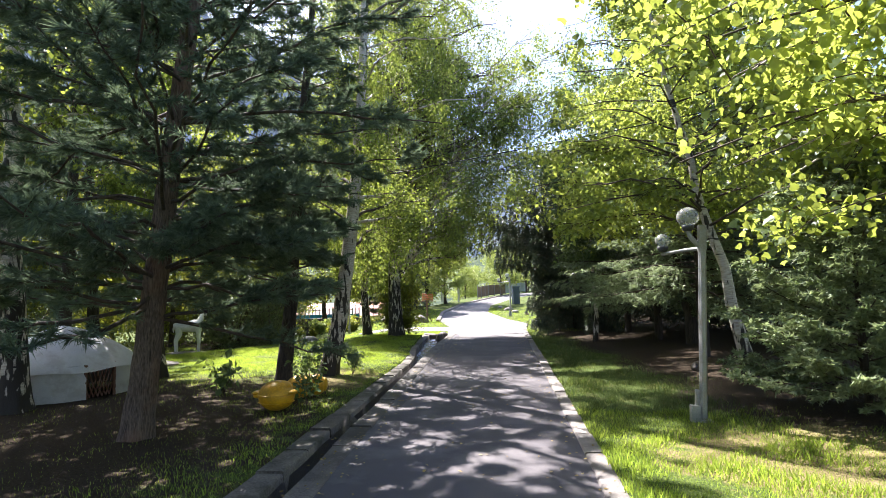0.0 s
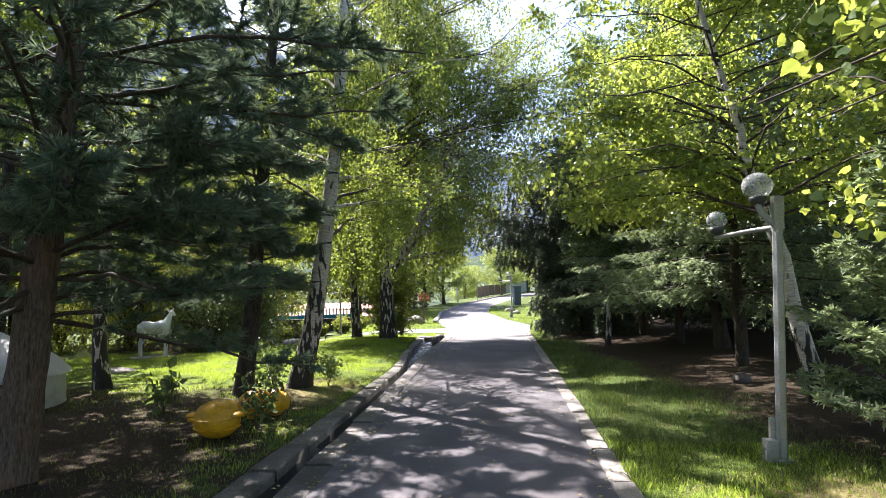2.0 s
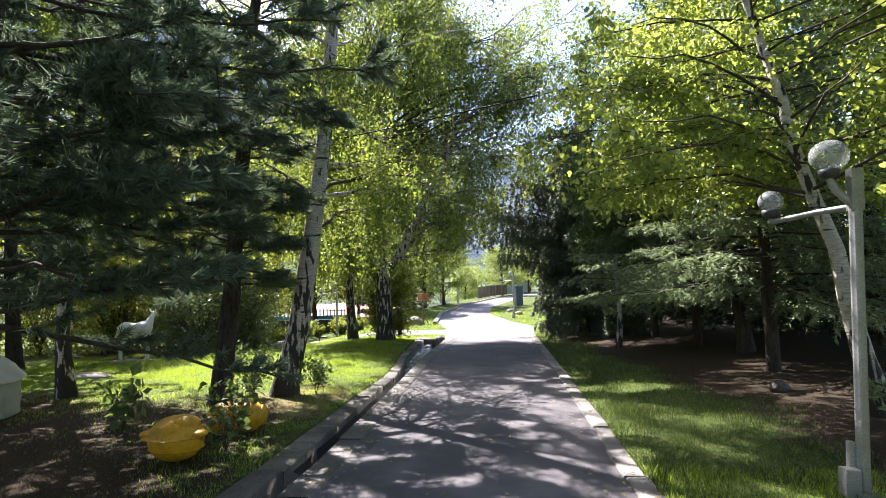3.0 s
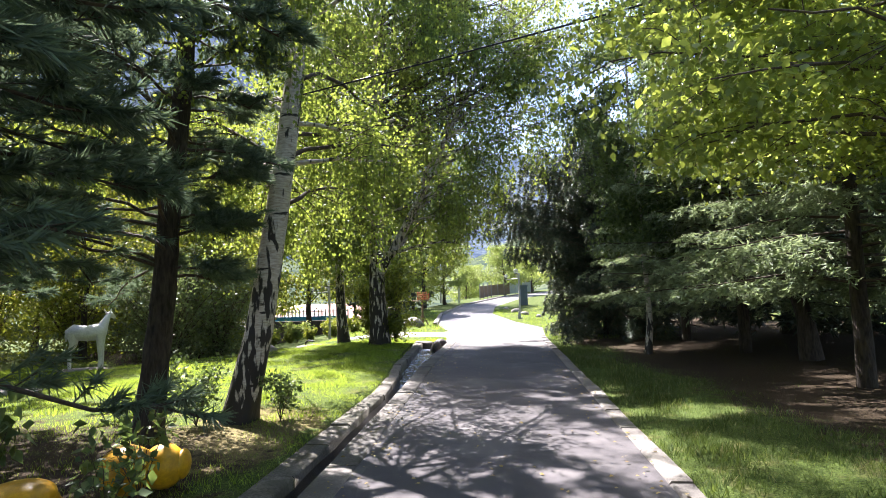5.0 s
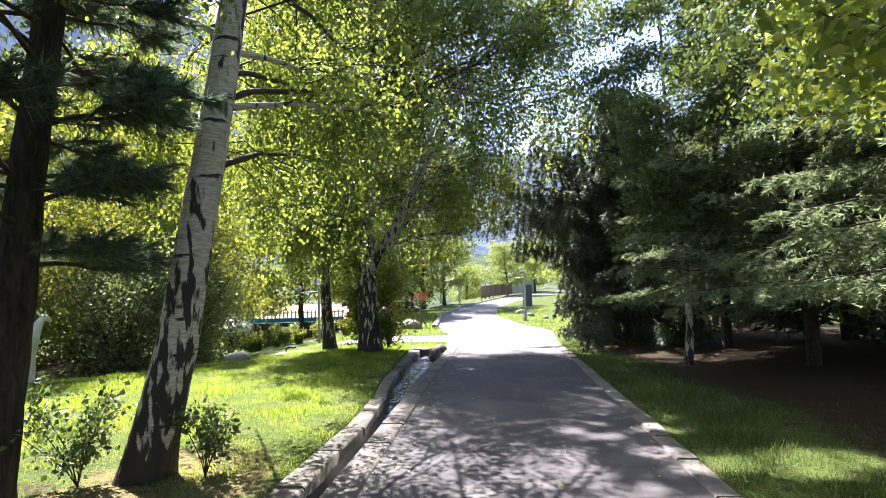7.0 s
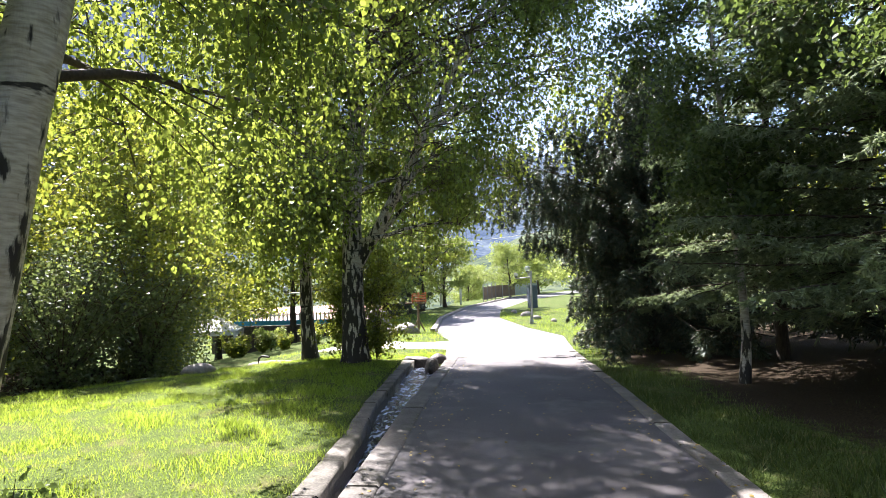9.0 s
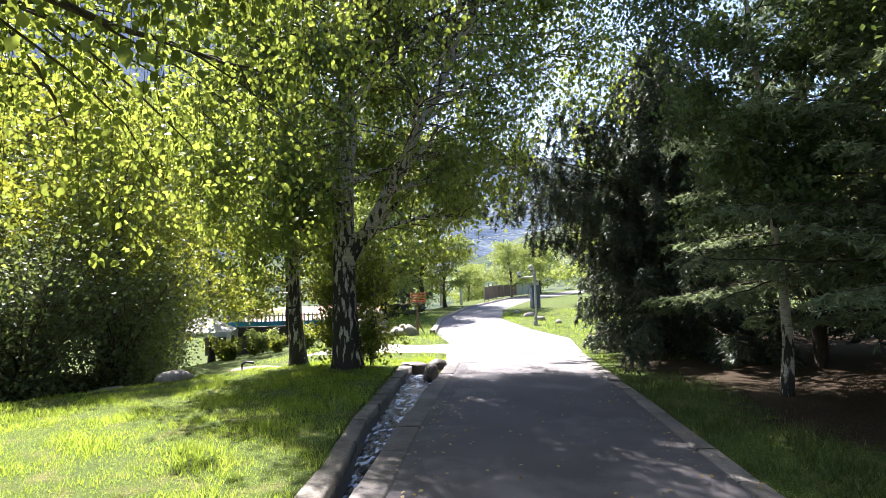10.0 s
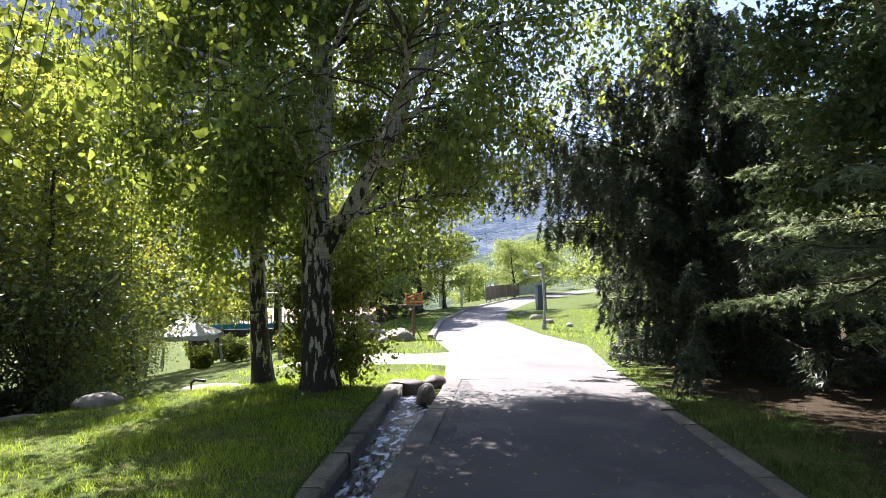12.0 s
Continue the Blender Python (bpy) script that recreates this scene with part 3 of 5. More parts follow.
wv = np.stack([channel_left(Y) - 0.01 + (channel_right(Y) - channel_left(Y) + 0.02) * U, Y, wz], -1).reshape(-1, 3)
a_, b_ = np.meshgrid(np.arange(len(yy) - 1), np.arange(6), indexing="ij")
stream = part("water", [(wv, np.stack([a_ * 7 + b_, a_ * 7 + b_ + 1, (a_ + 1) * 7 + b_ + 1, (a_ + 1) * 7 + b_], -1).reshape(-1, 4))], WATER, smooth=True)
tagged(stream, "shallow rippling stream water running down the channel", "water", kind="structure")

# side path that joins from the lawn
px, pu = np.meshgrid(np.linspace(-7.6, -2.7, 36), np.linspace(0, 1, 9))
south = 26.9 - 0.10 * (px + 3) + 0.10 * np.sin(px * 3.1) + 0.5 * np.clip(px + 4.0, 0, 2) * -0.6
north = 29.4 - 0.10 * (px + 3) + 0.08 * np.sin(px * 2.3 + 1) + 0.5 * np.clip(px + 4.0, 0, 2) * 0.8
py2 = south + (north - south) * pu
pz = ground_z(px, py2) + 0.016 - 0.03 * (np.abs(pu - 0.5) > 0.49)
a_, b_ = np.meshgrid(np.arange(8), np.arange(35), indexing="ij")
side_path = part("side_path", [(np.stack([px, py2, pz], -1).reshape(-1, 3), np.stack([a_ * 36 + b_, a_ * 36 + b_ + 1, (a_ + 1) * 36 + b_ + 1, (a_ + 1) * 36 + b_], -1).reshape(-1, 4))], PALE_PAVING, smooth=True)
tagged(side_path, "pale concrete side path across the lawn", "path", kind="structure")


# ---- trees ----
def clear_of_road(p, low=3.0):
    """Keeps the space over the carriageway free of twigs."""
    p = np.asarray(p)
    return ~((p[:, 0] > -2.3) & (p[:, 0] < 1.0) & (p[:, 2] < low) & (p[:, 1] < 33))


# gaps cut into the crowns to put sun on chosen ground: x and y of the spot, half width, half length, height from which
# up the leaves are cut
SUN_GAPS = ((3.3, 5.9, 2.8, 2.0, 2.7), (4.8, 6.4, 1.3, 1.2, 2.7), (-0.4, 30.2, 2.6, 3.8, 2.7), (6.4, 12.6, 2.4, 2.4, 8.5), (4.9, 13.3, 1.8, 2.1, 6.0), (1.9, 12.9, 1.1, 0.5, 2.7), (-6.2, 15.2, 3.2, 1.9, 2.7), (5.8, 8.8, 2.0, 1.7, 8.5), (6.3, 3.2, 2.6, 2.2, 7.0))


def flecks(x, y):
    """Pattern of sun flecks for the near road, cut out of the leaves overhead."""
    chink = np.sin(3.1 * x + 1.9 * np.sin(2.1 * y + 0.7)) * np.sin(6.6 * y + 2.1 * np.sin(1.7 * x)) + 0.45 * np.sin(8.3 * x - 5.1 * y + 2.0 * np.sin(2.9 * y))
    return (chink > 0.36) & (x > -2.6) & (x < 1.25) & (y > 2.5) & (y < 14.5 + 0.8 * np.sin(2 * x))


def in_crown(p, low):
    """The leaves that stay: clear of the road, and cut where they would shade the chosen sun spots."""
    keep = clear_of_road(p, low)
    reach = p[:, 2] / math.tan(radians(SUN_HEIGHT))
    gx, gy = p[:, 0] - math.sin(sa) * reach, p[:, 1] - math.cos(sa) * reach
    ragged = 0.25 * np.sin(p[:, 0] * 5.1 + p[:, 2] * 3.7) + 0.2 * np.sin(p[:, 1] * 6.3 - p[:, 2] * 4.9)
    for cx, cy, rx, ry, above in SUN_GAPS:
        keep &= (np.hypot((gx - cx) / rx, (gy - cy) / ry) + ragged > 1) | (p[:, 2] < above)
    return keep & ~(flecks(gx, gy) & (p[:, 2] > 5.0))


def thinned(twigs, m, low):
    """Drops the fine twigs that stand in the gaps cut for the sun."""
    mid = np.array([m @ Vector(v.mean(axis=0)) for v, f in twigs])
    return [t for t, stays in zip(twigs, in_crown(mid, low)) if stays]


def kept_short(m, start, az, rise, length, low):
    """Shortens a limb until its tip hangs clear of the carriageway."""
    for _ in range(8):
        tip = m @ Vector((start[0] + math.cos(az) * length, start[1] + math.sin(az) * length, start[2] + length * rise))
        mid = m @ Vector((start[0] + math.cos(az) * length * 0.8, start[1] + math.sin(az) * length * 0.8, start[2] + length * rise))
        if clear_of_road(np.array([tip, mid]), low).all():
            break
        length *= 0.86
    return length


def spine(height, lean, bend, rng, n=14):
    """The line of a trunk from its foot, in the tree's own space."""
    t = np.linspace(0, 1, n)
    wob = np.cumsum(rng.normal(size=(n, 2)) * bend, axis=0)
    wob -= wob[0]
    return np.stack([lean[0] * t + wob[:, 0], lean[1] * t + wob[:, 1], height * t], -1)


def along_line(pts, t):
    s = np.linspace(0, 1, len(pts))
    return np.stack([np.interp(t, s, pts[:, k]) for k in range(3)], -1)


def trunk_radii(n, r, top=0.12, flare=0.5):
    t = np.linspace(0, 1, n)
    return r * ((1 - t) * (1 - top) + top) * (1 + flare * np.exp(-t * n * 0.9))


def branch_line(start, azimuth, rise, length, droop, rng, n=7, wander=0.06):
    """A limb: leaves at an angle rise (radians over the horizon) and bends down by droop."""
    t = np.linspace(0, 1, n)
    d = np.array([math.cos(azimuth), math.sin(azimuth)])
    q = np.cumsum(rng.normal(size=(n, 3)) * wander * length / n * 2, axis=0)
    q -= q[0]
    out = length * t * math.cos(rise)
    z = length * (t * math.sin(rise) - droop * t * t)
    return np.stack([start[0] + d[0] * out, start[1] + d[1] * out, start[2] + z], -1) + q


def broad_tree(name, m, label, height, radius, crown_from, trunk_r, lean=(0, 0), limbs=26, subs=7, leaves=16000, size=0.06, weep=0.0,
               leaf_mat=None, bark=None, shape=LEAF_SHAPE, faces=LEAF_FACES, seed=1, group="", rise=0.7, bend=0.05, low=3.0, fork=None,
               profile=None, cluster=0.22, category="tree", droop=0.25, size_spread=0.25, azimuths=None, strands=3, loose=0.07, extra=(), furrowed=False, open_side=None, sweep=0.0):
    rng = np.random.default_rng(seed)
    tree = thing(name, m, label, category, group)
    pts = spine(height, lean, bend, rng)
    pts[:, 0] += sweep * (1 - np.exp(-pts[:, 2] / 1.6))
    part("trunk", [trunk_mesh(pts, trunk_radii(len(pts), trunk_r, flare=0.25), rng, 9, 0.035, 0.3) if furrowed else tube(pts, trunk_radii(len(pts), trunk_r), 12, 0.035, rng)], bark, tree, smooth=True)
    stems = [pts]
    if fork:
        f_at, f_lean, f_h, f_r = fork
        s0 = along_line(pts, f_at)
        t = np.linspace(0, 1, 9)
        fp = np.stack([s0[0] + f_lean[0] * t ** 0.9, s0[1] + f_lean[1] * t, s0[2] + f_h * t], -1) + rng.normal(size=(9, 3)) * 0.03 * t[:, None]
        part("trunk_fork", [tube(fp, f_r * (1 - 0.8 * t), 12, 0.03, rng)], bark, tree)
        stems.append(fp)
    twigs, ends, axes = [], [], []
    for k in range(limbs + len(extra)):
        stem = stems[k % len(stems)] if len(stems) > 1 else pts
        zt = stem[:, 2]
        h = crown_from + (height * 0.97 - crown_from) * min(0.98, (k + rng.random()) / limbs) ** 1.1
        side_az = None
        if h < zt[0] or h > zt[-1]:
            stem, zt = pts, pts[:, 2]
        elif stem is not pts:
            side_az = rng.uniform(-1.3, 1.3)
        s = np.array([np.interp(h, zt, stem[:, 0]), np.interp(h, zt, stem[:, 1]), h])
        u = (h - crown_from) / (height - crown_from)
        reach = radius * (profile(u) if profile else (0.55 + 0.9 * u) * (1 - u ** 2.5) * 0.95 + 0.12)
        az = 2.39996 * k + rng.normal() * 0.3 if azimuths is None else azimuths[k % len(azimuths)] + rng.normal() * 0.35
        az = az if side_az is None else side_az
        length = reach * rng.uniform(0.75, 1.12)
        if k >= limbs:
            h, az, length = extra[k - limbs]
            s = np.array([np.interp(h, pts[:, 2], pts[:, 0]), np.interp(h, pts[:, 2], pts[:, 1]), h])
            u = 0.1
        bl = branch_line(s, az, rise * rng.uniform(0.6, 1.3), length, droop, rng)
        r0 = max(0.012, trunk_r * 0.24 * (1 - 0.75 * u))
        if k % 2 == 0 or u < 0.5:
            part("limb", [tube(bl, r0 * np.linspace(1, 0.25, len(bl)), 7)], bark if r0 > 0.03 and k < limbs else TWIG, tree)
        else:
            twigs.append(tube(bl, r0 * np.linspace(1, 0.25, len(bl)), 5))
        for q in range(subs):
            t = rng.uniform(0.22, 1.0)
            s2 = along_line(bl, t)
            l2 = length * rng.uniform(0.25, 0.5) * (1.15 - 0.5 * t)
            b2 = branch_line(s2, az + rng.choice([-1, 1]) * rng.uniform(0.3, 1.2), rng.uniform(-0.1, 0.7), l2, 0.35, rng, 5)
            twigs.append(tube(b2, np.linspace(max(0.008, r0 * 0.35), 0.004, 5), 3))
            if weep:
                for w in range(strands):
                    s3 = along_line(b2, rng.uniform(0.3, 1.0))
                    l3 = weep * rng.uniform(0.4, 1.15)
                    tt = np.linspace(0, 1, 4)
                    sway = rng.normal(size=2) * 0.14
                    b3 = np.stack([s3[0] + sway[0] * tt, s3[1] + sway[1] * tt, s3[2] + 0.06 * np.sin(tt * 3) - l3 * tt], -1)
                    twigs.append(tube(b3, np.linspace(0.0026, 0.0014, 4), 3))
                    ends.append(b3), axes.append(1)
                ends.append(b2), axes.append(0)
            else:
                ends.append(b2), axes.append(0)
    per = max(3, leaves // len(ends))
    P, D = [], []
    for b3, hang in zip(ends, axes):
        t = rng.uniform(0.0 if hang else 0.2, 1.0, per)
        p = along_line(b3, t)
        spread = loose if hang else cluster
        p = p + rng.normal(size=p.shape) * spread * (np.array([1, 1, 0.6]))
        d = rng.normal(size=p.shape) * 0.7
        d[:, 2] -= 0.9 if hang else 0.35
        P.append(p), D.append(d)
    P, D = np.concatenate(P), np.concatenate(D)
    rot = np.array(m.to_3x3())
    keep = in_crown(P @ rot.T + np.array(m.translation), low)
    if open_side:
        keep &= ~open_side(P) | (rng.random(len(P)) < 0.12)
    P, D = P[keep], D[keep]
    N = rng.normal(size=P.shape)
    N[:, 2] += 0.8
    sz = size * (1 + size_spread * rng.normal(size=len(P)).clip(-2, 2))
    part("brushwood", thinned(twigs, m, low), TWIG, tree)["kind"] = "stuff"
    part("crown", [sprinkle(P, D, N, sz, shape, faces)], leaf_mat, tree)["kind"] = "stuff"
    return tree


def pine_tree(name, m, label, height, radius, crown_from, trunk_r, lean=(0, 0), whorls=16, per=6, shoots=16, needles=46, length=0.085, width=0.0035,
              seed=1, bark=None, needle_mat=None, group="", bare=0.25, top=0.35, rise=0.18, droop=0.12, extra=(), side=None):
    """A pine: whorls of long limbs, bare near the trunk, with brushes of long soft needles at their shoots."""
    rng = np.random.default_rng(seed)
    tree = thing(name, m, label, "tree", group)
    pts = spine(height, lean, 0.02, rng)
    part("trunk", [trunk_mesh(pts, trunk_r * (np.linspace(1, 0.2, len(pts)) + 0.12 * np.exp(-np.arange(len(pts)) * 1.3)), rng, 18, 0.10, 0.3)], bark, tree, smooth=True)
    twigs, P, D = [], [], []
    for w in range(whorls):
        u = w / (whorls - 1)
        h = crown_from + (height * 0.97 - crown_from) * u
        for k in range(per + (len(extra) if w == 0 else 0)):
            hh = h + rng.normal() * 0.12 if k < per else extra[k - per][0]
            s = np.array([np.interp(hh, pts[:, 2], pts[:, 0]), np.interp(hh, pts[:, 2], pts[:, 1]), hh])
            ln = radius * (1 - (1 - top) * u ** 1.5) * rng.uniform(0.55, 1.1)
            az = 2 * math.pi * k / per + w * 0.55 + rng.normal() * 0.25
            if side:
                ln *= side(az % (2 * math.pi), u)
            if k >= per:
                az, ln = extra[k - per][1:]
            ln = kept_short(m, s, az, 0.1, ln, 3.6)
            bl = branch_line(s, az, rise + rng.normal() * 0.14 + 0.35 * u, ln, droop, rng, 8, 0.09)
            r0 = trunk_r * 0.17 * (1 - 0.6 * u)
            if u < 0.45 and k % 2 == 0:
                part("limb", [tube(bl, np.linspace(r0, 0.008, 8), 6)], TWIG, tree)
            else:
                twigs.append(tube(bl, np.linspace(r0, 0.008, 8), 5))
            for q in range(shoots if k < per else shoots * 2):
                t = bare + (1 - bare) * rng.random() ** 0.8
                s2 = along_line(bl, t)
                l2 = rng.uniform(0.18, 0.55) * (1.3 - 0.6 * t)
                b2 = branch_line(s2, az + rng.choice([-1, 1]) * rng.uniform(0.2, 1.1), rng.uniform(-0.05, 0.55), l2, 0.1, rng, 4)
                if q % 2:
                    twigs.append(tube(b2[::3], np.linspace(0.006, 0.003, 2), 3))
                tt = 0.1 + 0.9 * np.sqrt(rng.random(needles))
                p = along_line(b2, tt)
                a = unit(b2[-1] - b2[-2])
                d = a * 0.75 + rng.normal(size=(needles, 3)) * 0.42
                d[:, 2] -= 0.12
                P.append(p), D.append(d)
    P, D = np.concatenate(P), np.concatenate(D)
    rot = np.array(m.to_3x3())
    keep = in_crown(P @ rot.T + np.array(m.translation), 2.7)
    over = P @ rot.T + np.array(m.translation)
    keep &= ~((over[:, 0] > -1.1) & (over[:, 1] > 8.4))
    P, D = P[keep], D[keep]
    sz = length * rng.uniform(0.7, 1.25, len(P))
    shape = np.array(NEEDLE_SHAPE) * np.array([1, width / length * 2, 1])
    part("brushwood", thinned(twigs, m, 2.7), TWIG, tree)["kind"] = "stuff"
    part("foliage", [sprinkle(P, D, rng.normal(size=P.shape), sz, shape, NEEDLE_FACES)], needle_mat, tree)["kind"] = "stuff"
    return tree


def spruce_tree(name, m, label, height, radius, crown_from, trunk_r, branches=70, subs=16, needles=34, length=0.035, width=0.006, hang=0.3, seed=1,
                needle_mat=None, bark=None, group="", sub_len=0.5, category="tree", droop=0.2, rise=0.1, low=3.0, taper=1.0, lean=(0, 0), sag=0.0, extra=()):
    """A spruce: limbs to the ground, each a flat or hanging spray of short needles."""
    rng = np.random.default_rng(seed)
    tree = thing(name, m, label, category, group)
    pts = spine(height, lean, 0.012, rng)
    part("trunk", [tube(pts, trunk_r * np.linspace(1, 0.1, len(pts)), 12, 0.03, rng)], bark, tree)
    twigs, P, D = [], [], []
    for k in range(branches + len(extra)):
        u = (k + rng.random()) / branches
        u = u ** 1.15
        h = crown_from + (height * 0.98 - crown_from) * u
        if k >= branches:
            h = extra[k - branches][0]
            u = (h - crown_from) / (height - crown_from)
        s = np.array([np.interp(h, pts[:, 2], pts[:, 0]), np.interp(h, pts[:, 2], pts[:, 1]), h])
        ln = radius * (1 - u) ** taper * rng.uniform(0.7, 1.12) + 0.15
        az = 2.39996 * k + rng.normal() * 0.2
        if k >= branches:
            az, ln = extra[k - branches][1:]
        ln = kept_short(m, s, az, -0.28, ln, low + 0.3)
        t8 = np.linspace(0, 1, 8)
        bl = branch_line(s, az, rise + 0.5 * u + rng.normal() * 0.06, ln, droop + sag * (1 - u) ** 2, rng, 8, 0.04)
        bl[:, 2] = np.maximum(bl[:, 2], 0.12 + 0.05 * rng.random())
        bl[:, 2] += 0.10 * ln * t8 ** 4
        r0 = max(0.008, trunk_r * 0.22 * (1 - 0.7 * u))
        if u < 0.4 and k % 3 == 0:
            part("limb", [tube(bl, np.linspace(r0, 0.006, 8), 6)], TWIG, tree)
        else:
            twigs.append(tube(bl, np.linspace(r0, 0.006, 8), 5))
        nsub = max(6, int(subs * ln / radius) + 4)
        for q in range(nsub):
            t = 0.12 + 0.88 * (q + rng.random()) / nsub
            s2 = along_line(bl, t)
            l2 = sub_len * rng.uniform(0.6, 1.2) * (1.25 - 0.75 * t)
            side = 1 if q % 2 else -1
            b2 = branch_line(s2, az + side * rng.uniform(0.45, 1.0), -hang * rng.uniform(0.6, 1.4), l2, 0.25 * hang, rng, 4, 0.05)
            if q % 2:
                twigs.append(tube(b2[::3], np.linspace(0.005, 0.002, 2), 3))
            tt = rng.random(needles)
            p = along_line(b2, tt)
            a = unit(b2[-1] - b2[0])
            d = a * 0.6 + rng.normal(size=(needles, 3)) * np.array([0.6, 0.6, 0.38])
            P.append(p), D.append(d)
            for r in range(3):
                s3 = along_line(b2, rng.uniform(0.2, 0.9))
                l3 = l2 * rng.uniform(0.25, 0.5)
                drop = hang * 1.5 * rng.random()
                a3 = unit(a + np.array([rng.normal() * 0.7, rng.normal() * 0.7, -drop]))
                n3 = needles // 2
                p = s3 + a3 * (l3 * rng.random(n3))[:, None]
                P.append(p), D.append(a3 * 0.6 + rng.normal(size=(n3, 3)) * np.array([0.55, 0.55, 0.4]))
    P, D = np.concatenate(P), np.concatenate(D)
    P[:, 2] = np.maximum(P[:, 2], 0.06)
    rot = np.array(m.to_3x3())
    keep = clear_of_road(P @ rot.T + np.array(m.translation), low)
    P, D = P[keep], D[keep]
    sz = length * rng.uniform(0.7, 1.3, len(P))
    shape = np.array(NEEDLE_SHAPE) * np.array([1, width / length * 2, 1])
    part("brushwood", twigs, TWIG, tree)["kind"] = "stuff"
    part("foliage", [sprinkle(P, D, rng.normal(size=P.shape), sz, shape, NEEDLE_FACES)], needle_mat, tree)["kind"] = "stuff"
    return tree


def foot(x, y, rz=0, sink=0.04):
    return pose(x, y, float(ground_z(x, y)) - sink, 0, 0, rz)


def bush(name, m, label, height, radius, leaves, size, leaf_mat, stems=12, seed=1, group="", category="bush", spread=0.16, shape=LEAF_SHAPE, faces=LEAF_FACES, thick=0.012, low=0.25):
    """A shrub of many stems from one foot."""
    rng = np.random.default_rng(seed)
    shrub = thing(name, m, label, category, group)
    P, D, wood = [], [], []
    for k in range(stems):
        az = 2.39996 * k + rng.normal() * 0.3
        ln = height * rng.uniform(0.7, 1.1)
        out = radius * rng.uniform(0.25, 1.0)
        t = np.linspace(0, 1, 6)
        bl = np.stack([math.cos(az) * out * t ** 1.3, math.sin(az) * out * t ** 1.3, ln * (t - 0.12 * t * t)], -1) + np.cumsum(rng.normal(size=(6, 3)) * 0.03 * height / 2, axis=0) * t[:, None]
        if k < 8:
            part("stem", [tube(bl, np.linspace(thick, thick * 0.3, 6), 5)], TWIG, shrub)
        else:
            wood.append(tube(bl, np.linspace(thick, thick * 0.3, 6), 4))
        for q in range(5):
            s2 = along_line(bl, rng.uniform(low, 1))
            b2 = branch_line(s2, rng.uniform(0, 6.28), rng.uniform(-0.2, 0.8), height * rng.uniform(0.10, 0.34), 0.2, rng, 4)
            wood.append(tube(b2, np.linspace(thick * 0.35, 0.002, 4), 3))
            n = max(2, leaves // (stems * 5))
            p = along_line(b2, rng.random(n)) + rng.normal(size=(n, 3)) * spread * height / 2.5
            P.append(p), D.append(rng.normal(size=(n, 3)) - np.array([0, 0, 0.3]))
    P, D = np.concatenate(P), np.concatenate(D)
    P[:, 2] = np.abs(P[:, 2]) + 0.03
    N = rng.normal(size=P.shape) + np.array([0, 0, 0.8])
    part("brushwood", wood, TWIG, shrub)["kind"] = "stuff"
    part("crown", [sprinkle(P, D, N, size * (1 + 0.25 * rng.normal(size=len(P)).clip(-2, 2)), shape, faces)], leaf_mat, shrub)["kind"] = "stuff"
    return shrub


# ---- trees on the lawn side ----
PINES, BIRCHES, BANK, SPRUCES = "pines on the lawn", "birches on the lawn", "leafy trees on the bank", "spruces on the bank"
big_pine = pine_tree("pine_tree", foot(-4.97, 6.9), "tall dark bluish pine with long soft needles on the lawn", 12.5, 4.1, 1.7, 0.175, lean=(1.4, 0.2), whorls=24, per=7, shoots=27, seed=11, bare=0.12, rise=0.22,
                     extra=((2.5, 0.1, 2.6), (2.9, 0.5, 3.1), (3.2, -0.3, 2.9), (3.5, 0.25, 3.3), (3.9, 0.8, 3.6), (4.3, 0.0, 3.7), (4.8, 0.45, 4.0), (2.2, 0.9, 2.6), (2.6, -0.8, 2.7), (2.0, -2.3, 2.3), (2.2, -1.7, 2.2), (4.5, 2.8, 3.6), (5.0, 3.6, 3.6), (5.6, 3.1, 3.6), (6.2, 2.5, 3.4), (4.2, 4.0, 3.4), (6.8, 3.6, 3.2), (5.3, -1.2, 3.2), (6.0, 4.4, 3.2)),
                     bark=PINE_BARK, needle_mat=PINE_NEEDLE, group=PINES, needles=80, length=0.14, width=0.0072)
pine_tree("pine_tree", foot(-4.77, 11.3), "slender dark pine leaning over the lawn, bare low limbs", 11.5, 3.3, 2.1, 0.15, lean=(0.9, 0.3), whorls=20, per=7, shoots=24, seed=12, side=lambda a, u: 1.0 if 2.3 < a < 5.2 else 0.26 + 0.4 * u,
          bark=DARK_BARK, needle_mat=PINE_NEEDLE, group=PINES, bare=0.36, needles=72, length=0.14, width=0.0065)
far_pine = pine_tree("pine_tree", foot(-11.3, 12.8), "dark bluish pine behind the small felt tent", 12.0, 3.6, 1.8, 0.17, lean=(0.2, 0.2), whorls=13, per=6, shoots=18, seed=13,
          bark=DARK_BARK, needle_mat=PINE_NEEDLE, group=PINES, needles=58, length=0.18, width=0.015)
broad_tree("birch_tree", foot(-8.2, 8.3), "old birch with black furrowed bark beside the felt tent", 12, 2.6, 4.5, 0.22, furrowed=True, seed=21, limbs=18, leaves=9000, weep=0.9, leaf_mat=BIRCH_LEAF, bark=BIRCH_OLD, group=BIRCHES, size=0.09)
broad_tree("birch_tree", foot(-8.1, 12.1), "thin dark-footed birch on the lawn among pines", 11, 2.6, 2.8, 0.13, furrowed=True, seed=22, limbs=24, leaves=22000, weep=0.9, leaf_mat=BIRCH_LEAF, bark=BIRCH_OLD, group=BIRCHES, size=0.09)
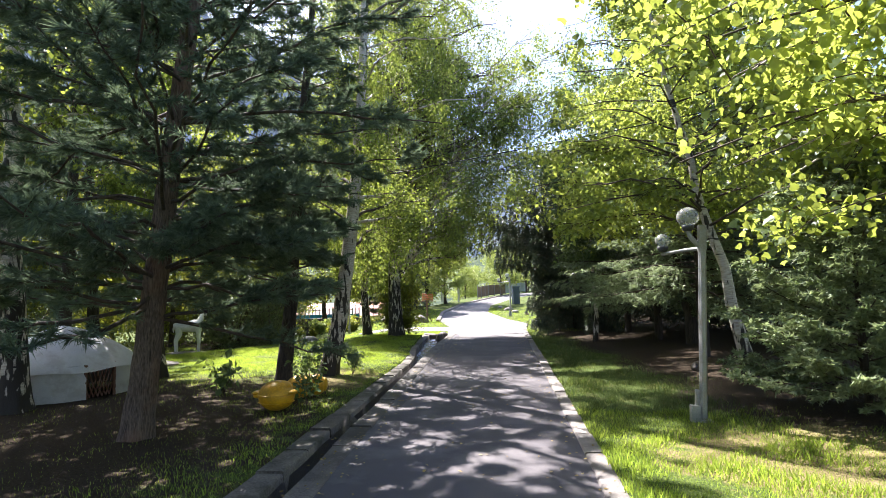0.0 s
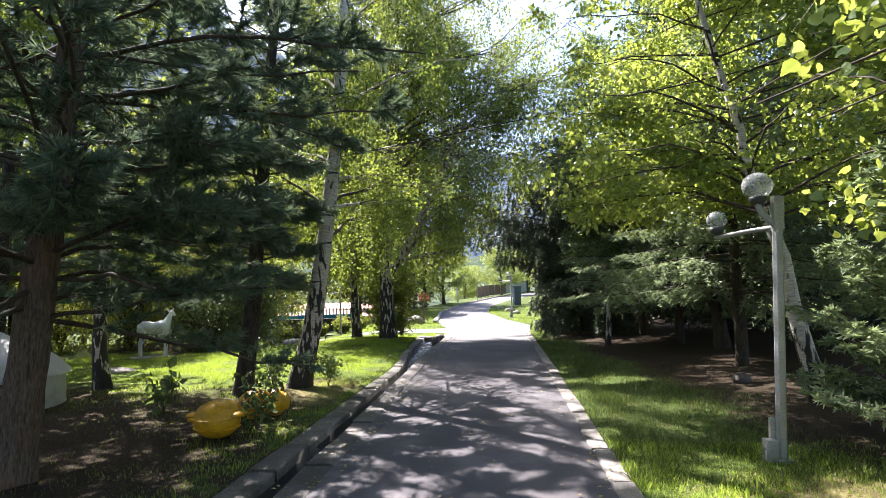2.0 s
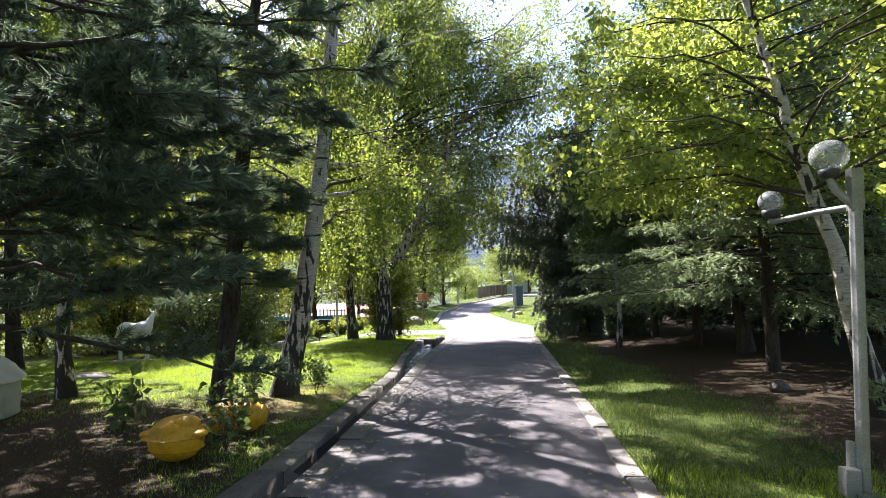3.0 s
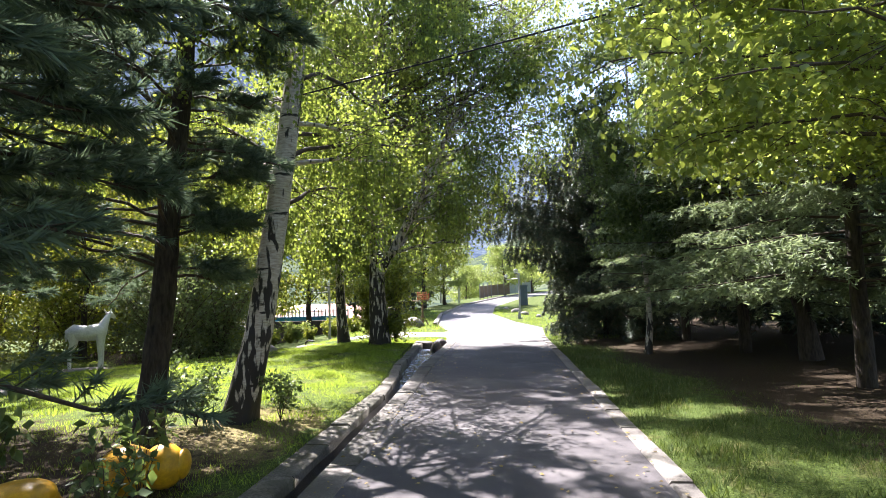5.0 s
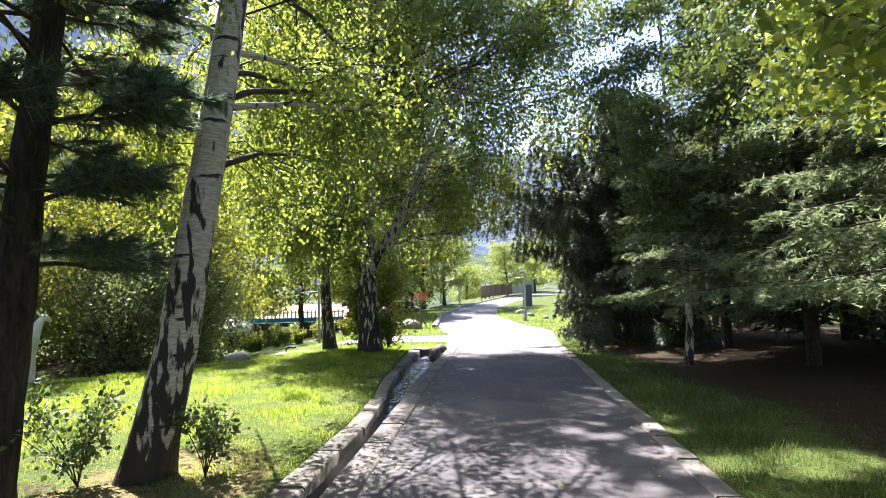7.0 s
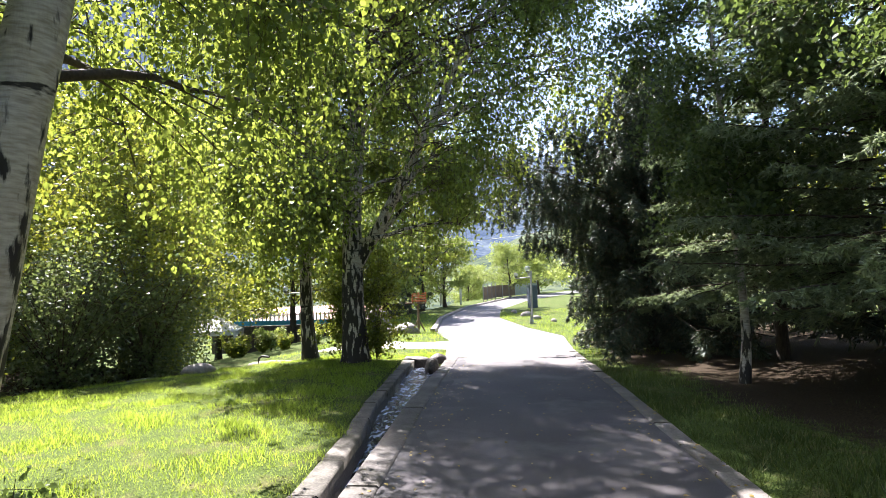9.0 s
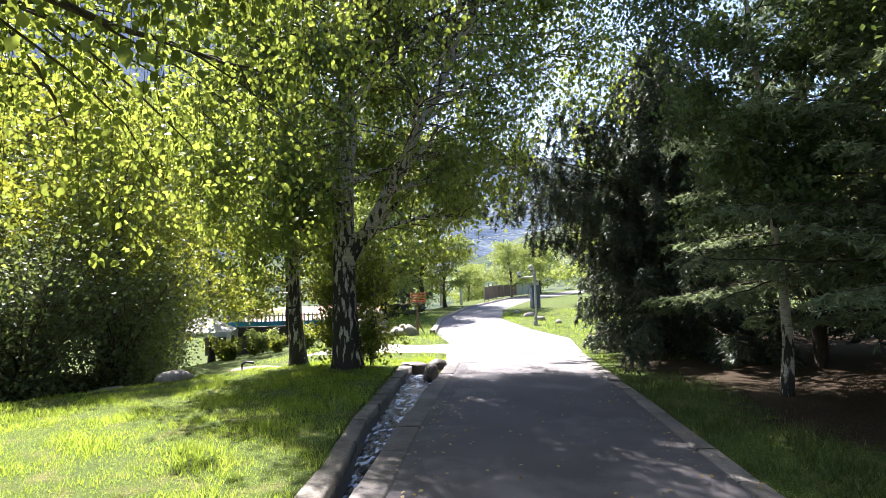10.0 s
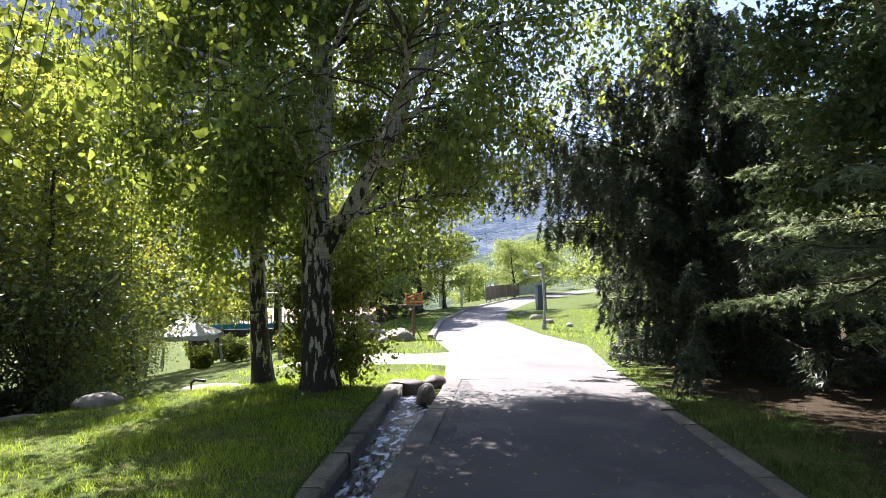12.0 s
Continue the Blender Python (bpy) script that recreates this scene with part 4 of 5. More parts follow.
# Limbs from 8 m up, mostly out of view, are added to shade road and bank.
broad_tree("birch_tree", foot(-4.1, 12.2), "leaning white birch with black scarred foot beside the channel", 16, 3.6, 3.3, 0.18, lean=(0.6, 1.6), sweep=0.46, bend=0.03, furrowed=True, seed=23, limbs=42, subs=9, leaves=128000, weep=1.3, shape=OVATE_SHAPE, faces=OVATE_FACES, extra=((2.9, 1.5, 3.9), (3.2, 2.0, 4.3), (3.6, 1.15, 4.2), (3.9, 1.7, 4.8), (4.4, 2.3, 4.4), (4.8, 1.4, 4.6), (3.4, 2.6, 3.6), (8.4, 0.1, 4.8), (8.8, 0.7, 5.0), (9.2, -0.4, 4.6), (9.6, 0.35, 5.2), (10.2, 0.9, 5.0), (10.6, -0.1, 4.6), (11.2, 0.5, 4.4), (10.5, 0.9, 4.8), (11.0, 1.3, 5.0), (11.5, 0.5, 4.8), (12.0, 1.1, 5.0), (12.5, 1.6, 4.8), (13.0, 0.8, 4.6), (13.5, 1.3, 4.4), (14.0, 0.4, 4.0), (12.2, 0.1, 4.6), (11.3, 1.8, 4.6), (9.9, -0.6, 4.4), (12.8, -0.3, 4.2), (14.5, 1.5, 4.5), (13.2, 2.0, 4.8), (12.4, 1.2, 5.4), (11.8, 1.9, 5.2), (10.8, 1.6, 5.2)),
           leaf_mat=BIRCH_LEAF, bark=BIRCH_SCARRED, group=BIRCHES, size=0.055, rise=0.55, azimuths=(1.6, 0.4, 2.3, 1.2, 3.0, 5.2, 1.9, 4.2), loose=0.09)
broad_tree("birch_tree", foot(-5.98, 23.35), "straight birch with dark furrowed trunk on the lawn", 12.0, 3.7, 2.4, 0.17, lean=(-0.3, 0.2), furrowed=True, seed=24, limbs=46, subs=10, leaves=66000, weep=1.3, leaf_mat=BIRCH_LEAF,
           bark=BIRCH_OLD, group=BIRCHES, size=0.095, loose=0.14)
# Several of the extra high limbs are added only to shade the road and the bank.
broad_tree("birch_tree", foot(-4.5, 22.4), "old forked weeping birch with black trunk near the channel", 17, 5.4, 2.7, 0.26, lean=(-0.3, 0.3), furrowed=True, seed=25, limbs=70, subs=13, leaves=176000, weep=1.7, leaf_mat=BIRCH_LEAF,
           bark=BIRCH_OLD, group=BIRCHES, size=0.094, fork=(0.125, (4.4, 0.5), 9.0, 0.15), loose=0.15, open_side=lambda p: (p[:, 1] < 0.2) & (np.abs(p[:, 0] - 0.2 - 0.30 * p[:, 2]) < 0.5 + 0.12 * p[:, 2]) & (p[:, 2] < 8.0),
           extra=((6.5, 0.2, 5.0), (7.5, -0.4, 4.8), (8.5, 0.4, 5.2), (9.5, -0.1, 5.0), (10.5, 0.5, 4.8), (11.5, -0.3, 4.6), (12.5, 0.2, 4.2), (13.5, -0.5, 3.8), (5.5, 2.6, 5.0), (6.5, 3.4, 4.8), (8.0, 2.9, 4.8), (6.2, -0.15, 4.9), (7.0, 0.1, 5.0), (7.8, -0.3, 4.9), (8.6, 0.15, 5.0), (9.4, -0.2, 4.9), (10.2, 0.6, 4.8), (11.0, 0.8, 4.8), (7.4, 0.9, 5.0), (9.0, 1.0, 5.0), (8.2, 1.3, 5.0), (10.0, 1.2, 4.8), (11.6, 1.0, 4.6), (8.0, 1.5, 5.6), (9.0, 1.8, 5.6), (10.0, 1.45, 5.4), (7.0, 1.7, 5.4), (6.0, 1.35, 5.0), (11.0, 1.6, 5.0), (9.0, -1.2, 5.0), (10.0, -1.6, 5.0), (11.0, -1.0, 5.0), (8.5, -0.8, 5.2), (12.0, -1.4, 4.6), (10.6, -0.7, 5.0), (12.0, 0.0, 5.2), (12.8, 0.2, 5.0), (13.5, -0.2, 4.8), (14.2, 0.1, 4.4), (11.4, -0.3, 5.2), (11.8, 0.35, 5.2)))

# ---- trees on the bank side ----
broad_tree("maple_tree", foot(6.1, 4.2), "maple with large bright lobed leaves over the lawn", 9.5, 4.3, 2.4, 0.16, lean=(-0.5, 0), seed=31, limbs=48, subs=10, leaves=47000, size=0.092, leaf_mat=MAPLE_LEAF, bark=BIRCH,
           shape=MAPLE_SHAPE, faces=MAPLE_FACES, rise=0.35, group=BANK, profile=lambda u: 1.05 - 0.7 * u ** 2, cluster=0.24,
           extra=((2.5, 2.3, 4.4), (2.9, 2.55, 5.0), (3.2, 2.2, 4.8), (3.5, 2.75, 5.0)))
broad_tree("leafy_tree", foot(4.3, 10.2), "white-barked tree leaning towards the road behind the lamp", 9.0, 3.0, 2.6, 0.11, lean=(-1.5, 0.9), seed=32, limbs=46, subs=10, leaves=76000, size=0.085, leaf_mat=MAPLE_LEAF,
           bark=BIRCH, rise=0.3, group=BANK, profile=lambda u: 1.0 - 0.65 * u ** 2, cluster=0.24,
           extra=((2.8, 3.0, 2.9), (3.1, 3.5, 3.0), (3.3, 4.1, 2.8), (3.6, 3.2, 3.1), (4.0, 3.7, 3.0), (4.4, 2.9, 2.9)))
broad_tree("leafy_tree", foot(5.4, 16.6), "dense broadleaf tree rising over dark spruces", 10.5, 3.0, 3.4, 0.14, lean=(-1.0, 0.2), seed=33, limbs=38, subs=9, leaves=46000, size=0.08, leaf_mat=DARK_LEAF,
           bark=DARK_BARK, rise=0.35, group=BANK, profile=lambda u: 1.0 - 0.7 * u ** 2, cluster=0.26, extra=((7.5, 3.1, 3.4), (8.2, 2.8, 3.2), (8.8, 3.4, 3.0)))
broad_tree("birch_tree", foot(3.1, 19.7), "thin pale birch sapling among dark spruces", 10.5, 2.0, 2.4, 0.07, lean=(-0.5, 0.2), seed=34, limbs=32, subs=7, leaves=40000, size=0.085, leaf_mat=DARK_LEAF, bark=BIRCH, rise=0.5,
           group=BANK, cluster=0.24)
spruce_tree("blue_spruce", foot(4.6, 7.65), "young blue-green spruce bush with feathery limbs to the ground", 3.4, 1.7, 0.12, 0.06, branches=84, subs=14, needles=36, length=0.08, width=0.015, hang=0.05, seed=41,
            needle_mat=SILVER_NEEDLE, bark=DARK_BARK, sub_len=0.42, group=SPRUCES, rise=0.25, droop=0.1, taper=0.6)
layered = spruce_tree("spruce_tree", foot(4.8, 14.0), "dense grey-green spruce with drooping limbs over bare soil", 9.5, 3.0, 1.5, 0.13, branches=96, subs=20, needles=32, length=0.095, width=0.013, hang=0.35, sag=0.1, seed=42, needle_mat=BLUE_NEEDLE,
            bark=DARK_BARK, group=SPRUCES, sub_len=0.65, taper=0.75)
spruce_tree("spruce_tree", foot(4.9, 18.3), "grey-green spruce with layered sprays over the bank", 10.5, 3.1, 1.2, 0.13, branches=96, subs=20, needles=32, length=0.095, width=0.013, hang=0.35, seed=43, needle_mat=BLUE_NEEDLE,
            bark=DARK_BARK, group=SPRUCES, sub_len=0.65, taper=0.75)
spruce_tree("spruce_tree", foot(3.3, 26.3), "dark weeping spruce with hanging brownish sprays by the road", 8.9, 5.3, 0.5, 0.17, branches=124, subs=32, needles=36, length=0.13, width=0.018, hang=1.25, sag=0.12, seed=44, needle_mat=SPRUCE_NEEDLE,
            bark=DARK_BARK, group=SPRUCES, sub_len=0.85, droop=0.2, rise=0.2, low=1.3, taper=0.8,
            extra=((4.3, 3.2, 5.5), (4.0, 2.9, 5.4), (4.6, 3.05, 4.7), (3.5, 3.35, 5.0), (3.1, 2.95, 4.5), (4.2, 3.55, 5.0), (2.5, 3.2, 3.3), (4.3, 2.7, 5.0), (3.7, 3.1, 5.4), (3.3, 3.8, 4.4), (3.0, 3.2, 4.4), (3.9, 3.4, 5.3), (2.2, 3.6, 3.0), (5.5, 3.1, 3.7), (6.0, 3.3, 3.1), (5.8, 2.8, 3.4), (6.6, 3.1, 2.5), (5.2, 3.6, 3.9)))
dark_spruce = spruce_tree("spruce_tree", foot(7.4, 21.5), "tall dark spruce behind the road bank", 13, 3.6, 0.3, 0.18, branches=70, subs=13, needles=18, length=0.2, width=0.034, hang=0.4, seed=45, needle_mat=SPRUCE_NEEDLE,
                          bark=DARK_BARK, group=SPRUCES, sub_len=0.75, taper=0.75)

copy_thing(layered, foot(4.7, 21.7, 130))["label"] = "grey-green spruce crowding the road bank"
copy_thing(layered, foot(7.9, 15.8, 250))["label"] = "grey-green spruce in the second row of the bank"
copy_thing(far_pine, foot(-9.3, 4.9, 70))["label"] = "dark bluish pine at the near lawn edge"
# This pine is added on the sun side to keep the felt tent shaded.
copy_thing(far_pine, foot(-12.7, 15.7, 200))["label"] = "dark bluish pine added beyond the felt tent to shade it"

# ---- trees that close the place beside the walk, and unseen ones added behind it to block skylight ----
for x, y, turn in ((9.6, 18.8, 130), (7.5, -2.5, 40), (-8.5, -3.0, 200)):
    copy_thing(dark_spruce, foot(x, y, turn))
wood_tree = broad_tree("leafy_tree", foot(-16.5, 31.5), "leafy tree beyond the lawn edge", 9.5, 3.4, 1.6, 0.13, seed=51, limbs=30, subs=7, leaves=10000, size=0.17, leaf_mat=SHRUB_LEAF, bark=DARK_BARK, rise=0.6,
                       group="trees beyond the lawn", cluster=0.32, profile=lambda u: 1.0 - 0.6 * u ** 2)
# The copies at negative y and at x 10.8 are added to hold back skylight.
for x, y, turn in ((-13.5, 26.5, 80), (-20.5, 26.5, 200), (-21, 19, 10), (-13, 50, 120), (-15.5, 17.5, 300), (-19, 12, 130), (12, 30, 60), (10.8, 10.5, 300), (15, 24, 20), (-14, 4, 90), (-1.5, -8.5, 10), (5.2, -3.4, 70), (-5.2, -3.4, 310), (9.5, 38, 200)):
    copy_thing(wood_tree, foot(x, y, turn))
for x, y, turn, k in ((-21, 46, 30, 1.5), (-18, 36, 110, 1.45), (-7.6, 53, 200, 1.5), (-23, 33, 260, 1.5), (-16, 47, 330, 1.6), (-19.5, 28.5, 75, 1.35)):
    copy_thing(wood_tree, foot(x, y, turn) @ Matrix.Scale(k, 4))["label"] = "tall leafy tree beyond the lower lawn"
hedge = bush("shrub", foot(-10.6, 20.6), "tall leafy shrub along the lawn edge", 3.4, 2.2, 9000, 0.085, HEDGE_LEAF, stems=28, seed=61, group="shrubs along the lawn", spread=0.3, thick=0.022, low=0.04)
hedge_light = bush("shrub", foot(-11.4, 25.0), "sunlit leafy shrub along the lawn edge", 4.2, 2.0, 9000, 0.09, SHRUB_LEAF, stems=26, seed=62, group="shrubs along the lawn", spread=0.32, thick=0.022, low=0.06)
young = broad_tree("leafy_tree", foot(-11.0, 23.8, 15), "young leafy tree rising from the shrubs", 7.0, 2.5, 1.5, 0.09, seed=52, limbs=30, subs=8, leaves=16000, size=0.095, leaf_mat=SHRUB_LEAF, bark=DARK_BARK, rise=0.6,
                   group="trees beyond the lawn", cluster=0.28, profile=lambda u: 1.0 - 0.6 * u ** 2)
copy_thing(young, foot(-13.2, 20.4, 280))
for src, x, y, turn in ((hedge, -10.2, 22.9, 50), (hedge_light, -14.2, 21.2, 220), (hedge, -12.9, 23.2, 310), (hedge_light, -16.0, 20.0, 100), (hedge, -12.6, 27.2, 20), (hedge_light, -15.4, 24.6, 80), (hedge, -16.4, 17.0, 160),
                        (hedge_light, -15.6, 14.6, 250), (hedge, -14.4, 11.6, 30), (hedge, 8.5, 27.5, 30), (hedge, -20.5, 38, 120), (hedge_light, -22, 42, 200)):
    copy_thing(src, foot(x, y, turn))


# ---- grass ----
def grass(name, label, xs, ys_, count, tall, mat, seed, thin=None):
    rng = np.random.default_rng(seed)
    x, y = rng.uniform(*xs, count), rng.uniform(*ys_, count)
    keep = (x < left_edge(y) + 0.07 * rng.random(count) ** 2) | (x > right_edge(y) - 0.05 * rng.random(count) ** 2)
    keep &= ~((y > 26.9 - 0.1 * (x + 3)) & (y < 29.3 - 0.1 * (x + 3)) & (x < -2.6) & (x > -7.6))
    if thin is not None:
        keep &= rng.random(count) < thin(x, y)
    x, y = x[keep], y[keep]
    clump = 0.75 + 0.5 * np.sin(x * 3.1 + 1.7 * np.sin(y * 2.3)) * np.sin(y * 2.7 + 1.3 * np.sin(x * 1.9))
    over = (x > left_edge(y)) & (x < right_edge(y))
    p = np.stack([x, y, ground_z(x, y) - 0.005 + np.where(over, np.where(x < -1, 0.055, 0.02), 0)], -1)
    d = rng.normal(size=p.shape) * 0.42
    d[:, 2] = 1
    size = tall * (1 - 0.45 * bare_amount(x, y)) * np.clip(clump, 0.45, 1.3) * rng.uniform(0.6, 1.35, len(x))
    shape = np.array(NEEDLE_SHAPE) * np.array([1, 0.13, 1])
    ob = part(name, [sprinkle(p, d, rng.normal(size=p.shape), size, shape, NEEDLE_FACES)], mat)
    return tagged(ob, label, "grass", kind="stuff")


def on_lawn(x, y):
    """Turf thins out in the dry ground under the pines."""
    return np.clip(1.1 - 1.0 * bare_amount(x, y) - 0.45 * dry_amount(x, y), 0.1, 1)


def on_bank(x, y):
    """Turf thins out towards the spruces."""
    return np.clip(1.15 - 1.2 * bare_amount(x, y) - 0.3 * dry_amount(x, y), 0.02, 1) * np.clip(1.5 - (y - 6) * 0.06, 0.35, 1)


grass("lawn_grass", "short bright green lawn grass blades", (-13.5, -2.6), (4.0, 25.8), 330000, 0.075, GRASS, 71, on_lawn)
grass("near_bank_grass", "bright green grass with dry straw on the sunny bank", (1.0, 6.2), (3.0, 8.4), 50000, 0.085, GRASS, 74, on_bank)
grass("bank_grass", "longer bank grass with shade put into its dark green", (1.0, 6.2), (7.0, 24.0), 100000, 0.10, GRASS_SHADED, 72, on_bank)
grass("far_grass", "sunlit grass beside the bending road", (-9, 6), (24.0, 46.0), 40000, 0.12, GRASS, 73)


# ---- stones ----
def boulder(name, m, size, label, seed, mat=None, group="", category="stone", parent=None, cuts=0):
    bm = bmesh.new()
    bmesh.ops.create_icosphere(bm, subdivisions=3, radius=0.5)
    chips = random.Random(seed)
    planes = [(Vector((chips.gauss(0, 1), chips.gauss(0, 1), chips.gauss(0.2, 0.8))).normalized(), chips.uniform(0.28, 0.4)) for _ in range(cuts)]
    for v in bm.verts:
        n = noise.noise(v.co * 2.1 + Vector((seed * 3.7, 0, 0))) * 0.16 + noise.noise(v.co * 5.3 + Vector((0, seed * 1.9, 0))) * 0.06
        v.co *= 1 + n
        for face, reach in planes:
            v.co -= face * max(0.0, v.co.dot(face) - reach)
        v.co.x, v.co.y, v.co.z = v.co.x * size[0], v.co.y * size[1], max(v.co.z, -0.32) * size[2]
    ob = part(name, bm, mat or STONE, parent)
    ob.matrix_local = m
    return ob if parent else tagged(ob, label, category, group)


def on_ground(x, y, up=0.0, rz=0.0):
    return pose(x, y, float(ground_z(x, y)) + up, 0, 0, rz)


boulder("boulder", on_ground(-8.0, 21.6, 0.06, 20), (0.75, 0.6, 0.34), "rounded pale boulder half sunk in the lawn", 1)
boulder("boulder", on_ground(-9.0, 21.0, 0.0, 60), (1.1, 0.5, 0.2), "flat pale stone in the lawn edge", 2)
boulder("slab_stone", on_ground(-6.95, 23.5, 0.0, 80), (0.7, 1.7, 0.2), "flat pale stone slab beside the birch foot", 3)
boulder("boulder", on_ground(-2.74, 22.7, -0.1, 8), (0.36, 0.95, 0.62), "brown boulder at the head of the channel", 4, STONE_DARK, cuts=7)
boulder("boulder", on_ground(-3.28, 23.7, -0.02, 80), (0.5, 0.75, 0.42), "dark wet stone over the channel inlet", 5, STONE_DARK, cuts=7)
boulder("boulder", on_ground(-2.75, 23.9, 0.02, 40), (0.5, 0.4, 0.3), "mossy stone beside the channel inlet", 6, STONE_DARK)
boulder("boulder", on_ground(-5.35, 33.6, 0.12, 10), (1.35, 0.8, 0.75), "large pale boulder beside the side path", 7, cuts=6)
boulder("boulder", on_ground(-6.2, 33.9, 0.06, 50), (0.5, 0.4, 0.4), "small pale stone beside the side path", 8)
boulder("boulder", on_ground(-5.9, 33.2, 0.05, 90), (0.4, 0.35, 0.3), "small pale stone beside the side path", 9)
boulder("boulder", on_ground(4.0, 12.1, 0.05, 30), (0.34, 0.25, 0.24), "small grey stone on the bank", 10, STONE_DARK)
for k, (x, y, s) in enumerate(((0.7, 40.2, 0.6), (0.3, 43, 0.8), (1.5, 38.3, 0.45), (-0.4, 46, 0.5))):
    boulder("boulder", on_ground(x, y, 0.04, 40 * k), (s, s * 0.7, s * 0.6), "pale garden stone in the sunlit grass", 20 + k, group="garden stones by the road")
stone_heap = thing("rockery", on_ground(-7.4, 36.2), "heap of pale rough stones with an upright stone on top", "rockery")
rk = random.Random(8)
for k in range(26):
    layer = k // 10
    ang, rad = rk.uniform(0, 6.28), rk.uniform(0.1, 1.05 - 0.33 * layer)
    boulder("stone", pose(math.cos(ang) * rad, math.sin(ang) * rad * 0.7, 0.14 + 0.36 * layer, 0, 0, rk.uniform(0, 360)), (rk.uniform(0.35, 0.7), rk.uniform(0.3, 0.5), rk.uniform(0.3, 0.5)), "", 30 + k, parent=stone_heap)
boulder("upright_stone", pose(0.1, 0, 1.45, 0, 6, 0), (0.36, 0.3, 1.1), "", 77, parent=stone_heap)


# ---- lamp posts ----
def lamp_post(m, label):
    lamp = thing("lamp_post", m @ pose(0, 0, 0, 0, 3.0, 0), label, "lamp post", "globe lamps along the road")
    t = np.linspace(0, 2 * math.pi, 24, endpoint=False)
    r = 0.05 * (1 + 0.10 * np.cos(t * 6))
    zs = np.array([0.0, 0.9, 1.8, 2.34])
    v = np.stack([np.outer(np.ones(4), r * np.cos(t)), np.outer(np.ones(4), r * np.sin(t)), np.outer(zs, np.ones(24))], -1).reshape(-1, 3)
    i, j = np.meshgrid(np.arange(3), np.arange(24), indexing="ij")
    k = (j + 1) % 24
    part("pole", [(v, np.stack([i * 24 + j, i * 24 + k, (i + 1) * 24 + k, (i + 1) * 24 + j], -1).reshape(-1, 4))], METAL, lamp, smooth=True)
    part("pole_head", box(0.10, 0.09, 0.36, 0.012, at=(0.0, 0, 2.5)), METAL, lamp)
    part("junction_box", box(0.12, 0.11, 0.22, 0.012, at=(-0.12, -0.03, 0.11)), METAL, lamp, "grey metal connection box")
    part("conduit", box(0.05, 0.05, 0.42, 0.008, at=(-0.075, 0.03, 0.21)), METAL, lamp)
    part("foot_plate", box(0.2, 0.2, 0.03, 0.006, at=(0, 0, 0.02)), METAL, lamp)
    part("arm", [tube([(0, 0, 2.36), (-0.13, 0.3, 2.35), (-0.3, 0.82, 2.32)], [0.026, 0.026, 0.026], 10)], METAL, lamp, smooth=True)
    part("short_arm", [tube([(0, 0, 2.36), (-0.07, 0.02, 2.43), (-0.14, 0.04, 2.52), (-0.17, 0.05, 2.60)], [0.034, 0.034, 0.032, 0.03], 10)], METAL, lamp, smooth=True)
    for x, y, z, rad in ((-0.17, 0.05, 2.60, 0.15), (-0.3, 0.8, 2.36, 0.115)):
        part("socket", lathe([(0.001, 0), (0.05, 0), (0.075, 0.03), (0.085, 0.075), (0.001, 0.08)], 20), METAL_DARK, lamp, "dark plastic socket", smooth=True).location = (x, y, z)
        a = np.linspace(-1.25, 1.57, 14)
        globe = part("globe", lathe([(max(0.001, rad * math.cos(q)), rad * 0.92 * math.sin(q) + rad * 0.92) for q in a], 28), OPAL, lamp, "milky plastic globe", smooth=True)
        globe.location = (x, y, z + 0.06)
    return lamp


def smoked_globe():
    """Thin clear plastic gone milky with dust: part of the light passes straight through."""
    m, n, l, bsdf = material("opal_plastic")
    bsdf.inputs["Base Color"].default_value = (0.55, 0.56, 0.54, 1)
    bsdf.inputs["Roughness"].default_value = 0.12
    clear, mix, dust = n.new("ShaderNodeBsdfTransparent"), n.new("ShaderNodeMixShader"), n.new("ShaderNodeTexNoise")
    clear.inputs["Color"].default_value = (0.86, 0.88, 0.86, 1)
    dust.inputs["Scale"].default_value, dust.inputs["Detail"].default_value = 9, 5
    span = n.new("ShaderNodeMapRange")
    span.inputs["To Min"].default_value, span.inputs["To Max"].default_value = 0.15, 0.6
    l.new(dust.outputs["Fac"], span.inputs["Value"])
    l.new(span.outputs[0], mix.inputs[0])
    l.new(clear.outputs[0], mix.inputs[1])
    l.new(bsdf.outputs[0], mix.inputs[2])
    l.new(mix.outputs[0], n["Material Output"].inputs["Surface"])
    return m


OPAL = smoked_globe()
near_lamp = lamp_post(on_ground(2.62, 7.85), "grey fluted lamp post with two milky globes on the lawn")
far_lamp = copy_thing(near_lamp, on_ground(0.38, 37.6, 0, 40))
far_lamp["label"] = "grey lamp post with milky globes beside the road bend"
third = copy_thing(near_lamp, on_ground(-9.3, 31.9, 0, 90))
third["label"] = "pale lamp post on the lower lawn"


# ---- small felt tent, statues, toys on the lawn ----
tent = thing("yurt", on_ground(-8.8, 10.0, 0, 30), "small white felt yurt with a lattice doorway on the lawn", "yurt")
TENT_R = 1.3


